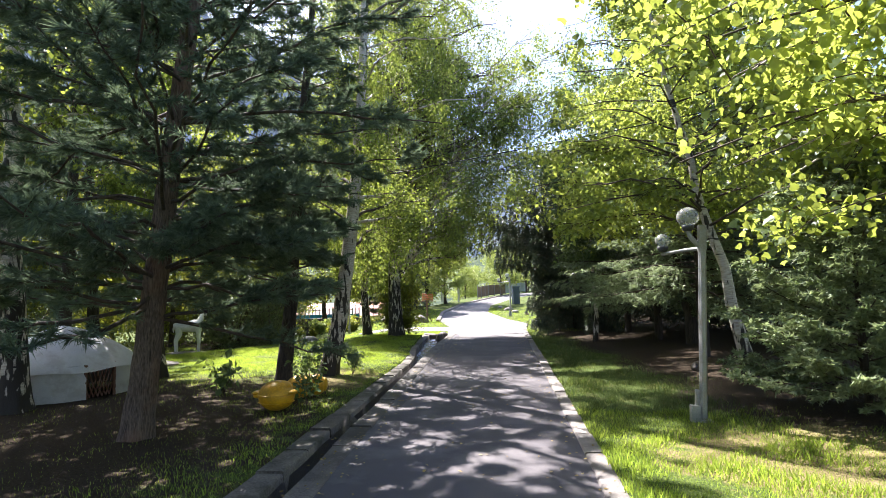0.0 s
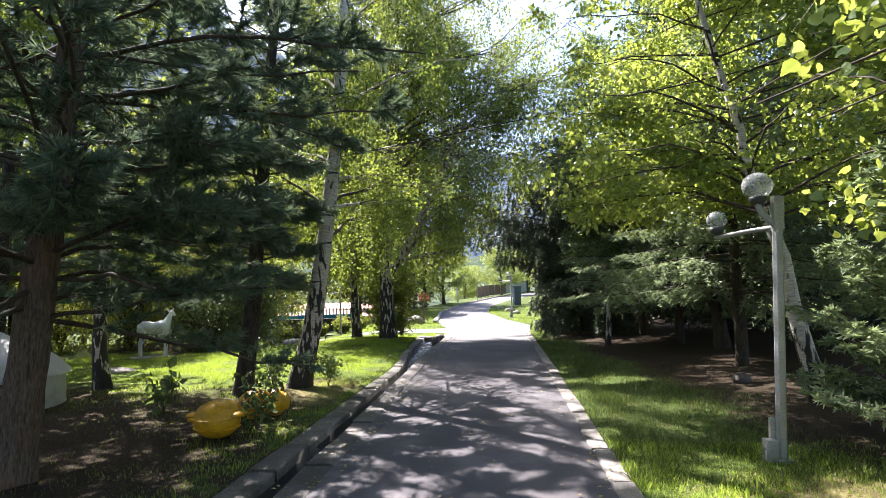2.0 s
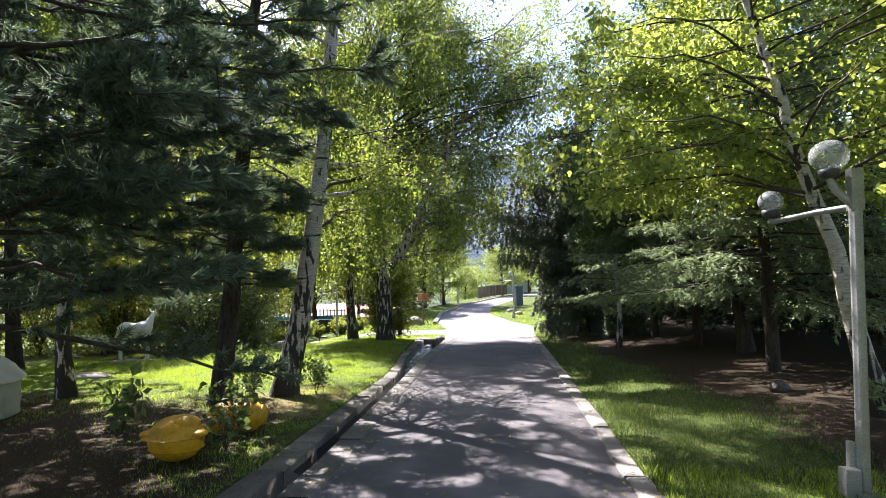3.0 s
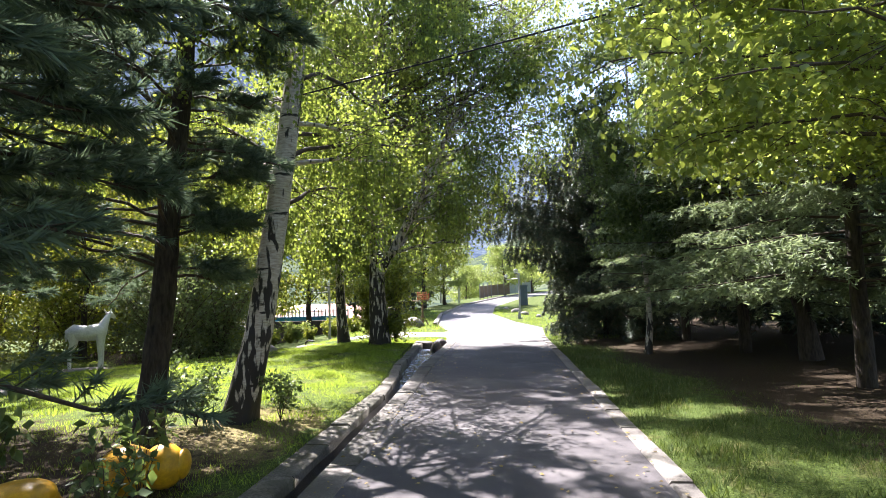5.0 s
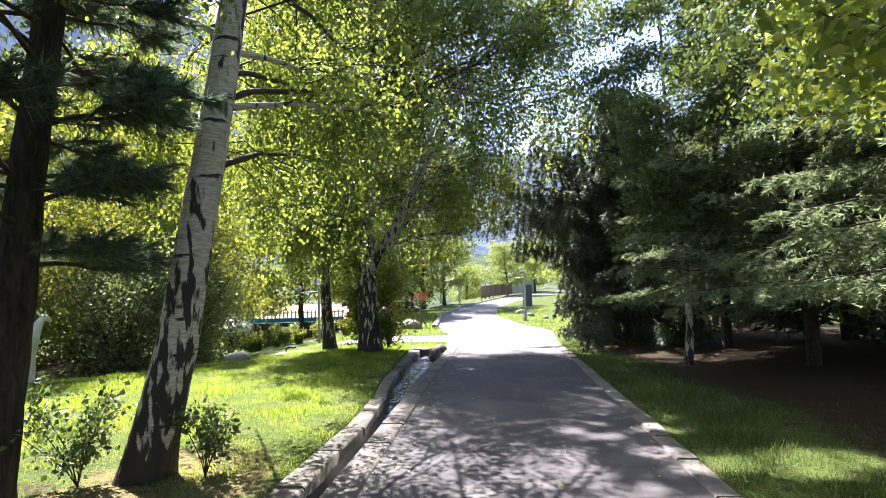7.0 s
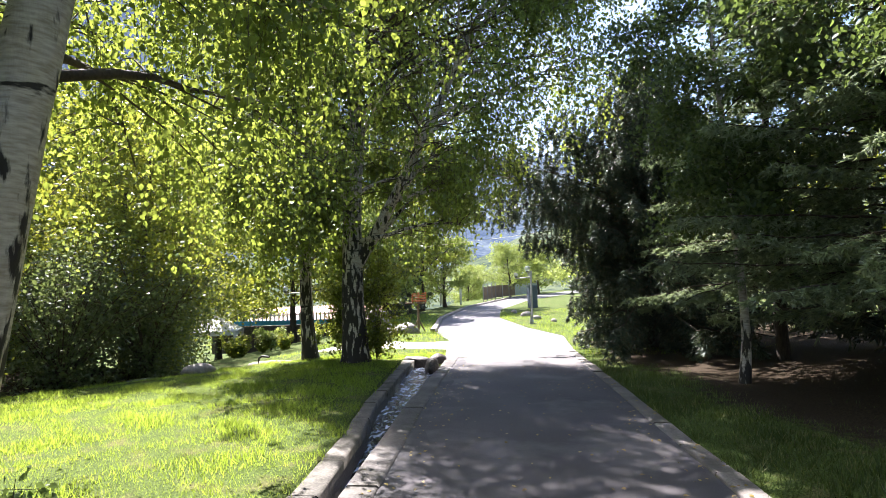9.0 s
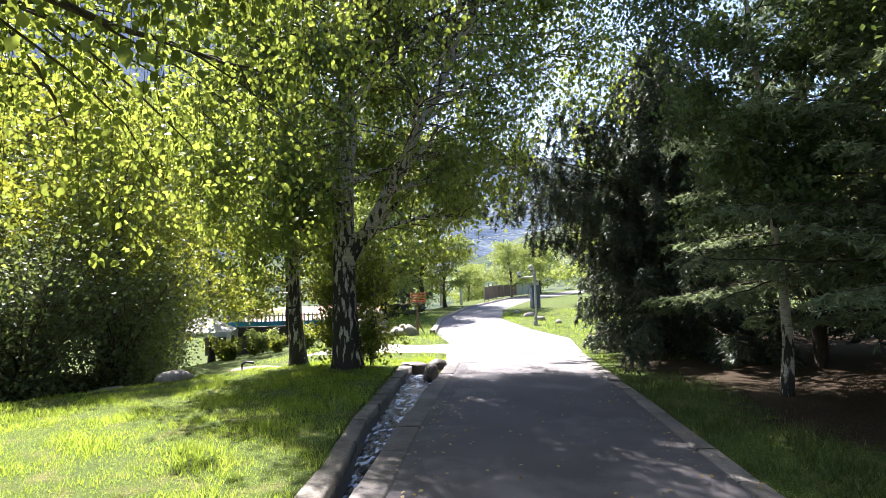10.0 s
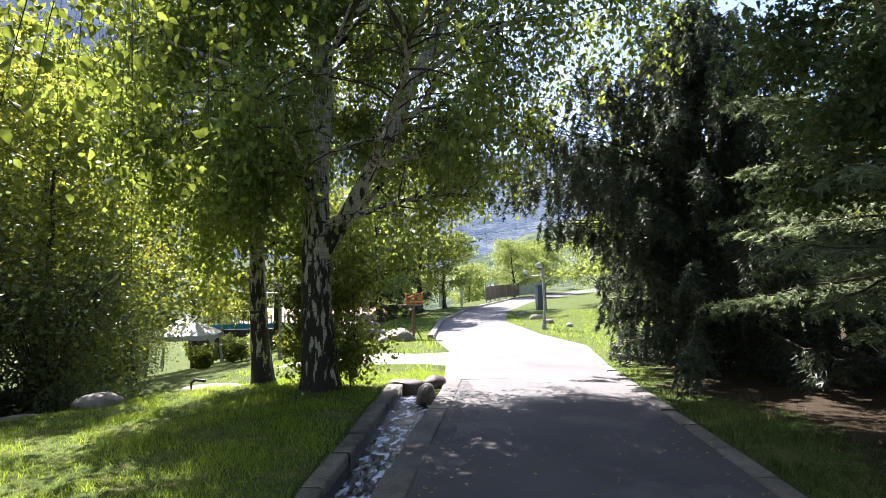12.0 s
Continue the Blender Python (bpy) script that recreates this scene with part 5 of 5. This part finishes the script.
def tent_skin(r0, r1, z0, z1, a0, a1, bulge, rows=9, cols=64, folds=0.012, seed=1):
    rng = np.random.default_rng(seed)
    a = np.linspace(a0, a1, cols)
    u = np.linspace(0, 1, rows)
    U, A = np.meshgrid(u, a, indexing="ij")
    R = r0 + (r1 - r0) * U + bulge * np.sin(math.pi * U) + folds * np.sin(A * 17 + 2 * np.sin(U * 4)) * (1 - 0.5 * U) + folds * 0.7 * np.sin(U * 20 + 2 * np.sin(A * 5))
    Z = z0 + (z1 - z0) * U + 0.02 * np.sin(A * 7) * (1 - U)
    v = np.stack([R * np.cos(A), R * np.sin(A), Z], -1).reshape(-1, 3)
    i, j = np.meshgrid(np.arange(rows - 1), np.arange(cols - 1), indexing="ij")
    return [(v, np.stack([i * cols + j, i * cols + j + 1, (i + 1) * cols + j + 1, (i + 1) * cols + j], -1).reshape(-1, 4))]


DOOR0 = radians(-62)
part("wall", tent_skin(TENT_R, TENT_R - 0.03, 0.02, 0.66, DOOR0 + 0.42, DOOR0 + 2 * math.pi, 0.02), CANVAS, tent, smooth=True)
part("roof", tent_skin(TENT_R + 0.07, 0.30, 0.55, 1.28, 0, 2 * math.pi, 0.16, seed=2), CANVAS, tent, smooth=True)
part("crown_cover", tent_skin(0.42, 0.02, 1.22, 1.36, 0, 2 * math.pi, 0.04, rows=5, seed=3), CANVAS, tent, smooth=True)
for k in range(6):
    for sgn in (1, -1):
        a = DOOR0 + 0.03 + 0.36 * (k + 0.5) / 6
        b = a + sgn * 0.16
        part("lattice_slat", [tube([(1.24 * math.cos(a), 1.24 * math.sin(a), 0.05), (1.24 * math.cos(b), 1.24 * math.sin(b), 0.62)], [0.014, 0.014], 5)], LATTICE, tent)
for a in (DOOR0, DOOR0 + 0.42):
    part("door_post", [tube([(1.28 * math.cos(a), 1.28 * math.sin(a), 0.0), (1.28 * math.cos(a), 1.28 * math.sin(a), 0.66)], [0.03, 0.03], 8)], LATTICE, tent)


def blob_mesh(balls, resolution=0.05, seed=0):
    """One closed skin round a few balls and bars: each ball is (x, y, z, rx, ry, rz)."""
    bm = bmesh.new()
    for x, y, z, rx, ry, rz in balls:
        made = bmesh.ops.create_icosphere(bm, subdivisions=3, radius=1.0)
        for v in made["verts"]:
            v.co = Vector((x + v.co.x * rx, y + v.co.y * ry, z + v.co.z * rz))
    return bm


toy = blob_mesh([(0, 0, 0.24, 0.30, 0.25, 0.235), (0.0, 0, 0.27, 0.325, 0.275, 0.022), (-0.30, -0.03, 0.285, 0.11, 0.13, 0.035), (-0.29, -0.03, 0.235, 0.10, 0.12, 0.035), (0.0, 0, 0.15, 0.30, 0.25, 0.016), (0.27, 0.02, 0.30, 0.09, 0.1, 0.04), (0.05, 0.02, 0.38, 0.2, 0.17, 0.1)])
toy_a = part("lawn_figure", toy, YELLOW)
toy_a.matrix_world = on_ground(-3.68, 8.45, 0.0, -12)
tagged(toy_a, "rounded yellow painted garden figure lying on the lawn", "figure")
toy_b = part("lawn_figure", blob_mesh([(-0.12, 0, 0.20, 0.22, 0.2, 0.2), (0.17, 0, 0.22, 0.17, 0.16, 0.18), (0.31, 0.04, 0.22, 0.05, 0.12, 0.12), (0.05, -0.12, 0.3, 0.1, 0.09, 0.1)]), YELLOW)
toy_b.matrix_world = on_ground(-3.62, 9.6, -0.02, 10) @ Matrix.Scale(1.05, 4)
tagged(toy_b, "second yellow painted garden figure beside a seedling", "figure")


def statue_mesh():
    bm = bmesh.new()

    def limb(pts, radii, sides=10):
        v, f = tube(pts, radii, sides)
        vs = [bm.verts.new(p) for p in v]
        for q in f:
            bm.faces.new([vs[k] for k in q])
        bm.faces.new(vs[:sides][::-1])
        bm.faces.new(vs[-sides:])
    limb([(-0.52, 0, 1.05), (-0.5, 0, 1.10), (-0.35, 0, 1.16), (0, 0, 1.12), (0.3, 0, 1.16), (0.47, 0, 1.2), (0.56, 0, 1.22)], [0.06, 0.17, 0.24, 0.22, 0.25, 0.2, 0.08], 16)
    limb([(0.38, 0.02, 1.2), (0.46, 0.08, 1.4), (0.48, 0.18, 1.56), (0.48, 0.26, 1.64)], [0.19, 0.12, 0.085, 0.07], 12)
    limb([(0.48, 0.2, 1.68), (0.49, 0.3, 1.67), (0.5, 0.48, 1.58), (0.5, 0.55, 1.55)], [0.04, 0.085, 0.055, 0.03], 12)
    for sx in (0.05, -0.05):
        limb([(0.48 + sx, 0.24, 1.7), (0.48 + sx * 2, 0.22, 1.79), (0.48 + sx * 2.2, 0.22, 1.84)], [0.025, 0.025, 0.006], 6)
    for sy, k in ((0.12, 0.0), (-0.12, 0.08)):
        limb([(0.38 + k, sy, 1.1), (0.37 + k, sy, 0.75), (0.39 + k, sy, 0.5), (0.38 + k, sy, 0.1), (0.42 + k, sy, 0.0)], [0.11, 0.07, 0.055, 0.045, 0.06])
        limb([(-0.42 + k, sy, 1.1), (-0.46 + k * 2, sy, 0.8), (-0.58 + k * 2, sy, 0.55), (-0.56 + k * 2, sy, 0.1), (-0.5 + k * 2, sy, 0.0)], [0.16, 0.1, 0.06, 0.045, 0.06])
    limb([(-0.54, 0, 1.15), (-0.60, 0, 1.05), (-0.6, 0, 0.9)], [0.04, 0.04, 0.02], 6)
    return bm


animal = part("statue", statue_mesh(), WHITE_PAINT)
animal.matrix_world = on_ground(-10.85, 17.7, -0.02, 8) @ Matrix.Scale(0.84, 4)
tagged(animal, "white painted garden statue standing on sunlit grass", "statue")
boulder("boulder", on_ground(-10.9, 17.7, 0.0, 10), (1.7, 0.7, 0.16), "flat stone under the white statue", 14)

# seedlings and shrubs near the channel
bush("seedling", on_ground(-3.3, 8.75), "leafy seedling beside the yellow figures", 0.7, 0.3, 130, 0.085, DARK_LEAF, stems=6, seed=81, group="seedlings by the channel", spread=0.12, thick=0.006)
bush("seedling", on_ground(-3.4, 9.25), "leafy seedling with broad dark leaves", 0.75, 0.32, 120, 0.095, DARK_LEAF, stems=5, seed=82, group="seedlings by the channel", spread=0.14, thick=0.006)
bush("seedling", on_ground(-5.35, 9.9), "broad-leaved seedling in the shade of a pine", 0.7, 0.45, 90, 0.17, DARK_LEAF, stems=5, seed=83, group="seedlings by the channel", spread=0.14, thick=0.007)
bush("sucker_shrub", on_ground(-4.5, 11.9), "low leafy suckers at the birch foot", 0.95, 0.75, 1100, 0.055, DARK_LEAF, stems=8, seed=84, group="seedlings by the channel", thick=0.007)
bush("sucker_shrub", on_ground(-3.5, 12.2), "low leafy suckers at the birch foot", 0.75, 0.5, 600, 0.055, DARK_LEAF, stems=7, seed=85, group="seedlings by the channel", thick=0.006)
bush("sucker_shrub", on_ground(-4.1, 22.75), "leafy suckers climbing beside the forked birch", 2.7, 0.5, 5200, 0.075, SHRUB_LEAF, stems=14, seed=86, group="seedlings by the channel", thick=0.01, spread=0.13, low=0.06)
bush("sucker_shrub", on_ground(-4.95, 22.9), "leafy suckers climbing behind the forked birch", 2.2, 0.4, 3200, 0.075, SHRUB_LEAF, stems=11, seed=87, group="seedlings by the channel", thick=0.01, spread=0.13, low=0.06)
boulder("slab_stone", on_ground(-9.85, 14.6, 0.02, 10), (1.1, 0.6, 0.2), "flat pale stone slab on sunlit lawn", 15)
tagged(part("pipe_end", [tube([(-7.15, 22.85, float(ground_z(-7.15, 22.85)) - 0.05), (-7.15, 22.85, float(ground_z(-7.15, 22.85)) + 0.16), (-7.05, 22.82, float(ground_z(-7.15, 22.85)) + 0.22), (-6.85, 22.8, float(ground_z(-7.15, 22.85)) + 0.2)],
                                [0.028, 0.028, 0.028, 0.028], 8)], CABLE, smooth=True), "black bent pipe end beside a stone slab", "pipe")

# leaves fallen on road, edging and lawn
fl = np.random.default_rng(90)
n_fall = 900
fx = np.where(fl.random(n_fall) < 0.45, fl.uniform(-2.2, 0.85, n_fall), np.where(fl.random(n_fall) < 0.6, fl.uniform(-2.25, -1.7, n_fall), fl.uniform(0.5, 1.0, n_fall)))
fy = fl.uniform(2.5, 24, n_fall)
fp = np.stack([fx, fy, road_z(fy) + 0.028 + 0.004 * fl.random(n_fall)], -1)
fd = np.stack([fl.normal(size=n_fall), fl.normal(size=n_fall), 0.12 * fl.normal(size=n_fall)], -1)
fu = np.stack([0.2 * fl.normal(size=n_fall), 0.2 * fl.normal(size=n_fall), np.ones(n_fall)], -1)
tagged(part("fallen_leaves", [sprinkle(fp, fd, fu, fl.uniform(0.025, 0.055, n_fall), OVATE_SHAPE, OVATE_FACES)], FALLEN), "small yellow and brown leaves fallen on the road", "leaves", kind="stuff")


# ---- distance: tents, fences, far trees, hills ----
canopy = thing("canopy_tent", on_ground(-21.0, 45.1, 0, 20) @ Matrix.Scale(1.15, 4), "white pop-up canopy tent on the lower lawn", "tent")
cv = np.array([(-1.6, -1.6, 2.0), (1.6, -1.6, 2.0), (1.6, 1.6, 2.0), (-1.6, 1.6, 2.0), (0, 0, 3.0), (-1.6, -1.6, 1.75), (1.6, -1.6, 1.75), (1.6, 1.6, 1.75), (-1.6, 1.6, 1.75)])
part("roof", [(cv, np.array([(0, 1, 4), (1, 2, 4), (2, 3, 4), (3, 0, 4)])), (cv, np.array([(5, 6, 1, 0), (6, 7, 2, 1), (7, 8, 3, 2), (8, 5, 0, 3)]))], CANVAS, canopy)
for x, y in ((-1.55, -1.55), (1.55, -1.55), (1.55, 1.55), (-1.55, 1.55)):
    part("leg", box(0.06, 0.06, 2.0, at=(x, y, 1.0)), METAL, canopy)
    part("side_curtain", [tube([(x, y, 2.0), (x * 0.97, y * 0.97, 1.0), (x * 1.03, y * 1.03, 0.1)], [0.16, 0.07, 0.13], 8)], CANVAS, canopy)

pool_fence = thing("terrace_fence", on_ground(-17.6, 47.6, 0.0, 8), "blue and white picket fence on a dark terrace wall", "fence")
part("terrace_wall", box(9, 0.5, 1.9, at=(0, 0.3, 0.85)), STONE_DARK, pool_fence, "dark stone retaining wall")
part("rail", box(9, 0.06, 0.32, at=(0, 0, 2.0)), BLUE, pool_fence, "bright blue board")
part("rail", box(9, 0.05, 0.06, at=(0, 0, 2.55)), WHITE_PAINT, pool_fence)
for k in range(31):
    part("picket", box(0.10, 0.03, 0.8, 0.01, 1, at=(-4.5 + 0.3 * k, 0.05, 2.3)), WHITE_PAINT, pool_fence)

house = thing("pavilion", on_ground(-19, 62, 0, 15), "low pavilion with a rust-red roof beyond the lawn", "building")
part("wall", box(12, 5, 2.6, at=(0, 0, 1.3)), PLASTER, house)
rv = np.array([(-6.6, -3.2, 2.5), (6.6, -3.2, 2.5), (6.6, 3.2, 2.5), (-6.6, 3.2, 2.5), (-6.6, 0, 4.0), (6.6, 0, 4.0)])
part("roof", [(rv, np.array([(0, 1, 5, 4), (2, 3, 4, 5)])), (rv, np.array([(1, 2, 5), (3, 0, 4)]))], ROOF_RED, house)
for k in range(4):
    wn = part("window", box(1.3, 0.1, 1.1, at=(-4.5 + 3 * k, -2.52, 1.5)), DARK_GLASS, house)
    part("frame", box(1.45, 0.06, 0.1, at=(-4.5 + 3 * k, -2.56, 2.08)), WHITE_PAINT, wn)

post = thing("sign_post", on_ground(-4.95, 34.5, 0, 12), "wooden post with an orange slatted box beside boulders", "post")
part("post", box(0.10, 0.10, 1.55, 0.01, at=(0, 0, 0.78)), TIMBER, post)
for k in range(4):
    part("slat", box(0.66, 0.03, 0.07, 0.008, 1, at=(0.05, -0.13, 1.42 + 0.11 * k)), RUST, post, "orange-red painted slat")
    part("slat", box(0.66, 0.03, 0.07, 0.008, 1, at=(0.05, 0.13, 1.42 + 0.11 * k)), RUST, post, "orange-red painted slat")
for sx in (-0.26, 0.05, 0.36):
    part("upright", box(0.05, 0.22, 0.46, 0.006, 1, at=(sx, 0, 1.58)), RUST, post)
part("shelf", box(0.95, 0.4, 0.06, 0.01, at=(-0.1, 0, 1.32)), TIMBER, post)
for sx in (-1, 1):
    part("brace", [tube([(sx * 0.3, 0, 0.0), (0, 0, 0.6)], [0.03, 0.03], 6)], TIMBER, post)

yard = thing("yard_fence", pose(0, 0, 0), "brown panel fence with pale posts beside the far road", "fence")
for k in range(11):
    y = 60.5 + 1.5 * k
    x = float(left_edge(y)) - 1.1
    z = float(ground_z(x, y))
    part("post", box(0.09, 0.09, 1.7, at=(x, y, z + 0.8)), METAL, yard)
    if k < 10:
        y2 = y + 1.5
        x2 = float(left_edge(y2)) - 1.1
        a = math.degrees(math.atan2(y2 - y, x2 - x))
        pn = part("panel", box(math.hypot(x2 - x, y2 - y) - 0.12, 0.04, 1.2, at=(0, 0, 0)), TIMBER if k < 6 else SAGE, yard)
        pn.matrix_world = pose((x + x2) / 2, (y + y2) / 2, z + 0.8, 0, 0, a)
shelter = thing("kiosk", on_ground(-5.6, 56.5), "small white-roofed shelter beside the fence", "shelter")
part("roof", box(2.0, 1.4, 0.16, 0.03, at=(0, 0, 2.0)), WHITE_PAINT, shelter)
for x, y in ((-0.85, -0.55), (0.85, -0.55), (0.85, 0.55), (-0.85, 0.55)):
    part("post", box(0.10, 0.10, 1.95, at=(x, y, 0.97)), WHITE_PAINT, shelter)
cabinet = thing("switch_cabinet", on_ground(1.0, 49.5, 0, 20), "dark blue-grey metal cabinet beside the road", "cabinet")
part("body", box(0.6, 0.45, 1.55, 0.02, at=(0, 0, 0.79)), SLATE, cabinet)
part("cap", box(0.68, 0.52, 0.06, 0.01, at=(0, 0, 1.6)), SLATE, cabinet)

willow = broad_tree("willow_tree", on_ground(-5.9, 54.5, -0.05), "rounded pale green willow beside the bend", 5.6, 3.6, 0.7, 0.14, seed=91, limbs=36, subs=7, leaves=10000, size=0.155, leaf_mat=WILLOW_LEAF, bark=DARK_BARK,
                    rise=0.8, group="far roadside trees", profile=lambda u: 1.0 - 0.6 * u ** 2, cluster=0.22)
for x, y, turn in ((-0.4, 69, 60), (1.2, 80, 320), (3.0, 76, 200), (-9.5, 58, 120), (-13.5, 66, 10), (5.2, 50, 250), (7.5, 44, 20), (-5.5, 78, 300), (8.5, 62, 170), (-22, 52, 60)):
    copy_thing(willow, on_ground(x, y, -0.05, turn))
tall_far = broad_tree("poplar_tree", on_ground(5.4, 41.5, -0.05), "light green leafy tree behind the far lamp", 8.5, 3.2, 1.0, 0.14, seed=92, limbs=34, subs=7, leaves=5500, size=0.25, leaf_mat=WILLOW_LEAF, bark=DARK_BARK,
                      rise=0.8, group="far roadside trees", cluster=0.26, profile=lambda u: 1.0 - 0.6 * u ** 2)
for x, y, turn in ((10, 72, 30), (4, 92, 90), (-6, 96, 150), (-18, 84, 210), (-30, 70, 270), (16, 88, 330), (-8.5, 44, 60)):
    copy_thing(tall_far, on_ground(x, y, -0.05, turn))
dark_far = copy_thing(dark_spruce, on_ground(-9.3, 47, -0.05, 100))
bush("garden_bush", on_ground(-11.8, 34.0), "round bush on the lower lawn", 1.1, 0.7, 2600, 0.10, WILLOW_LEAF, stems=12, seed=93, group="bushes on the lower lawn")
low_bush = bush("garden_bush", on_ground(-9.4, 33.0), "round bush on the lower lawn", 0.9, 0.6, 2200, 0.10, SHRUB_LEAF, stems=12, seed=94, group="bushes on the lower lawn", low=0.08)
for x, y, turn, k in ((-13.1, 33.6, 40, 1.0), (-12.4, 34.4, 150, 0.8), (-10.9, 33.4, 250, 0.75), (-10.1, 34.3, 320, 1.1), (-8.7, 34.2, 90, 0.9), (-13.9, 34.6, 200, 1.2)):
    copy_thing(low_bush, on_ground(x, y, 0, turn) @ Matrix.Scale(k, 4))

# overhead cables
for pts, name, mat, r, label in (((( -10.5, 14.6, 4.2), (8.5, 9.6, 5.5)), "cable", CABLE, 0.012, "black overhead cable strung between the trees"),
                                 (((-9.3, 47, 4.6), (6.0, 43, 5.6)), "cable", PALE_CABLE, 0.012, "thin pale cable strung across the far road")):
    t = np.linspace(0, 1, 40)
    p = np.outer(1 - t, pts[0]) + np.outer(t, pts[1])
    p[:, 2] -= 0.35 * 4 * t * (1 - t) * 0.5
    tagged(part(name, [tube(p, np.full(40, r), 6)], mat, smooth=True), label, "cable")


# ---- hills ----
def hill_material(name, dark, light, glow, strength, scale, stretch):
    """Distant wooded slope; a blue glow on it paints in the haze of the air between."""
    m, n, l, bsdf = material(name)
    geo = n.new("ShaderNodeTexCoord")
    mp = n.new("ShaderNodeMapping")
    mp.inputs["Scale"].default_value = stretch
    l.new(geo.outputs["Object"], mp.inputs["Vector"])
    a, b = n.new("ShaderNodeTexNoise"), n.new("ShaderNodeTexNoise")
    for node, s in ((a, scale), (b, scale * 0.15)):
        node.inputs["Scale"].default_value, node.inputs["Detail"].default_value = s, 8
        node.inputs["Roughness"].default_value = 0.7
        l.new(mp.outputs[0], node.inputs["Vector"])
    mul = n.new("ShaderNodeMath")
    mul.operation = 'ADD'
    l.new(a.outputs["Fac"], mul.inputs[0])
    l.new(b.outputs["Fac"], mul.inputs[1])
    ramp = n.new("ShaderNodeValToRGB")
    ramp.color_ramp.elements[0].position, ramp.color_ramp.elements[1].position = 0.42, 0.60
    ramp.color_ramp.elements[0].color, ramp.color_ramp.elements[1].color = (*dark, 1), (*light, 1)
    half = n.new("ShaderNodeMath")
    half.operation = 'MULTIPLY'
    half.inputs[1].default_value = 0.5
    l.new(mul.outputs[0], half.inputs[0])
    l.new(half.outputs[0], ramp.inputs[0])
    l.new(ramp.outputs[0], bsdf.inputs["Base Color"])
    bsdf.inputs["Roughness"].default_value = 1.0
    bsdf.inputs["Specular IOR Level"].default_value = 0.0
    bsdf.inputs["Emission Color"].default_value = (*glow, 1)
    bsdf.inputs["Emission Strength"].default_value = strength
    return m


def hill(name, label, mat, near, far, profile, seed):
    """A slope that fills a sweep of bearings, from its foot to its ridge."""
    az = np.linspace(-105, 60, 240)
    u = np.linspace(0, 1.25, 60)
    A, Uu = np.meshgrid(az, u)
    dist = near + (far - near) * Uu
    crest = np.interp(A, *zip(*profile))
    h = np.tan(np.radians(crest)) * far
    rise = np.where(Uu < 1, Uu ** 1.15, 1 - (Uu - 1) * 1.2)
    rough = np.zeros_like(A)
    for k, (fa, fu, w) in enumerate(((0.35, 9, 0.05), (0.9, 17, 0.03), (2.3, 31, 0.006), (5.1, 53, 0.002))):
        rough += w * np.sin(A * fa + seed + 3 * np.sin(Uu * fu * 0.3 + k)) * np.cos(Uu * fu + A * fa * 0.4 + k)
    z = h * (rise + rough * Uu) - 2
    v = np.stack([np.sin(np.radians(A)) * dist, np.cos(np.radians(A)) * dist, z], -1).reshape(-1, 3)
    i, j = np.meshgrid(np.arange(59), np.arange(239), indexing="ij")
    ob = part(name, [(v, np.stack([i * 240 + j, i * 240 + j + 1, (i + 1) * 240 + j + 1, (i + 1) * 240 + j], -1).reshape(-1, 4))], mat, smooth=True)
    return tagged(ob, label, "hill", kind="structure")


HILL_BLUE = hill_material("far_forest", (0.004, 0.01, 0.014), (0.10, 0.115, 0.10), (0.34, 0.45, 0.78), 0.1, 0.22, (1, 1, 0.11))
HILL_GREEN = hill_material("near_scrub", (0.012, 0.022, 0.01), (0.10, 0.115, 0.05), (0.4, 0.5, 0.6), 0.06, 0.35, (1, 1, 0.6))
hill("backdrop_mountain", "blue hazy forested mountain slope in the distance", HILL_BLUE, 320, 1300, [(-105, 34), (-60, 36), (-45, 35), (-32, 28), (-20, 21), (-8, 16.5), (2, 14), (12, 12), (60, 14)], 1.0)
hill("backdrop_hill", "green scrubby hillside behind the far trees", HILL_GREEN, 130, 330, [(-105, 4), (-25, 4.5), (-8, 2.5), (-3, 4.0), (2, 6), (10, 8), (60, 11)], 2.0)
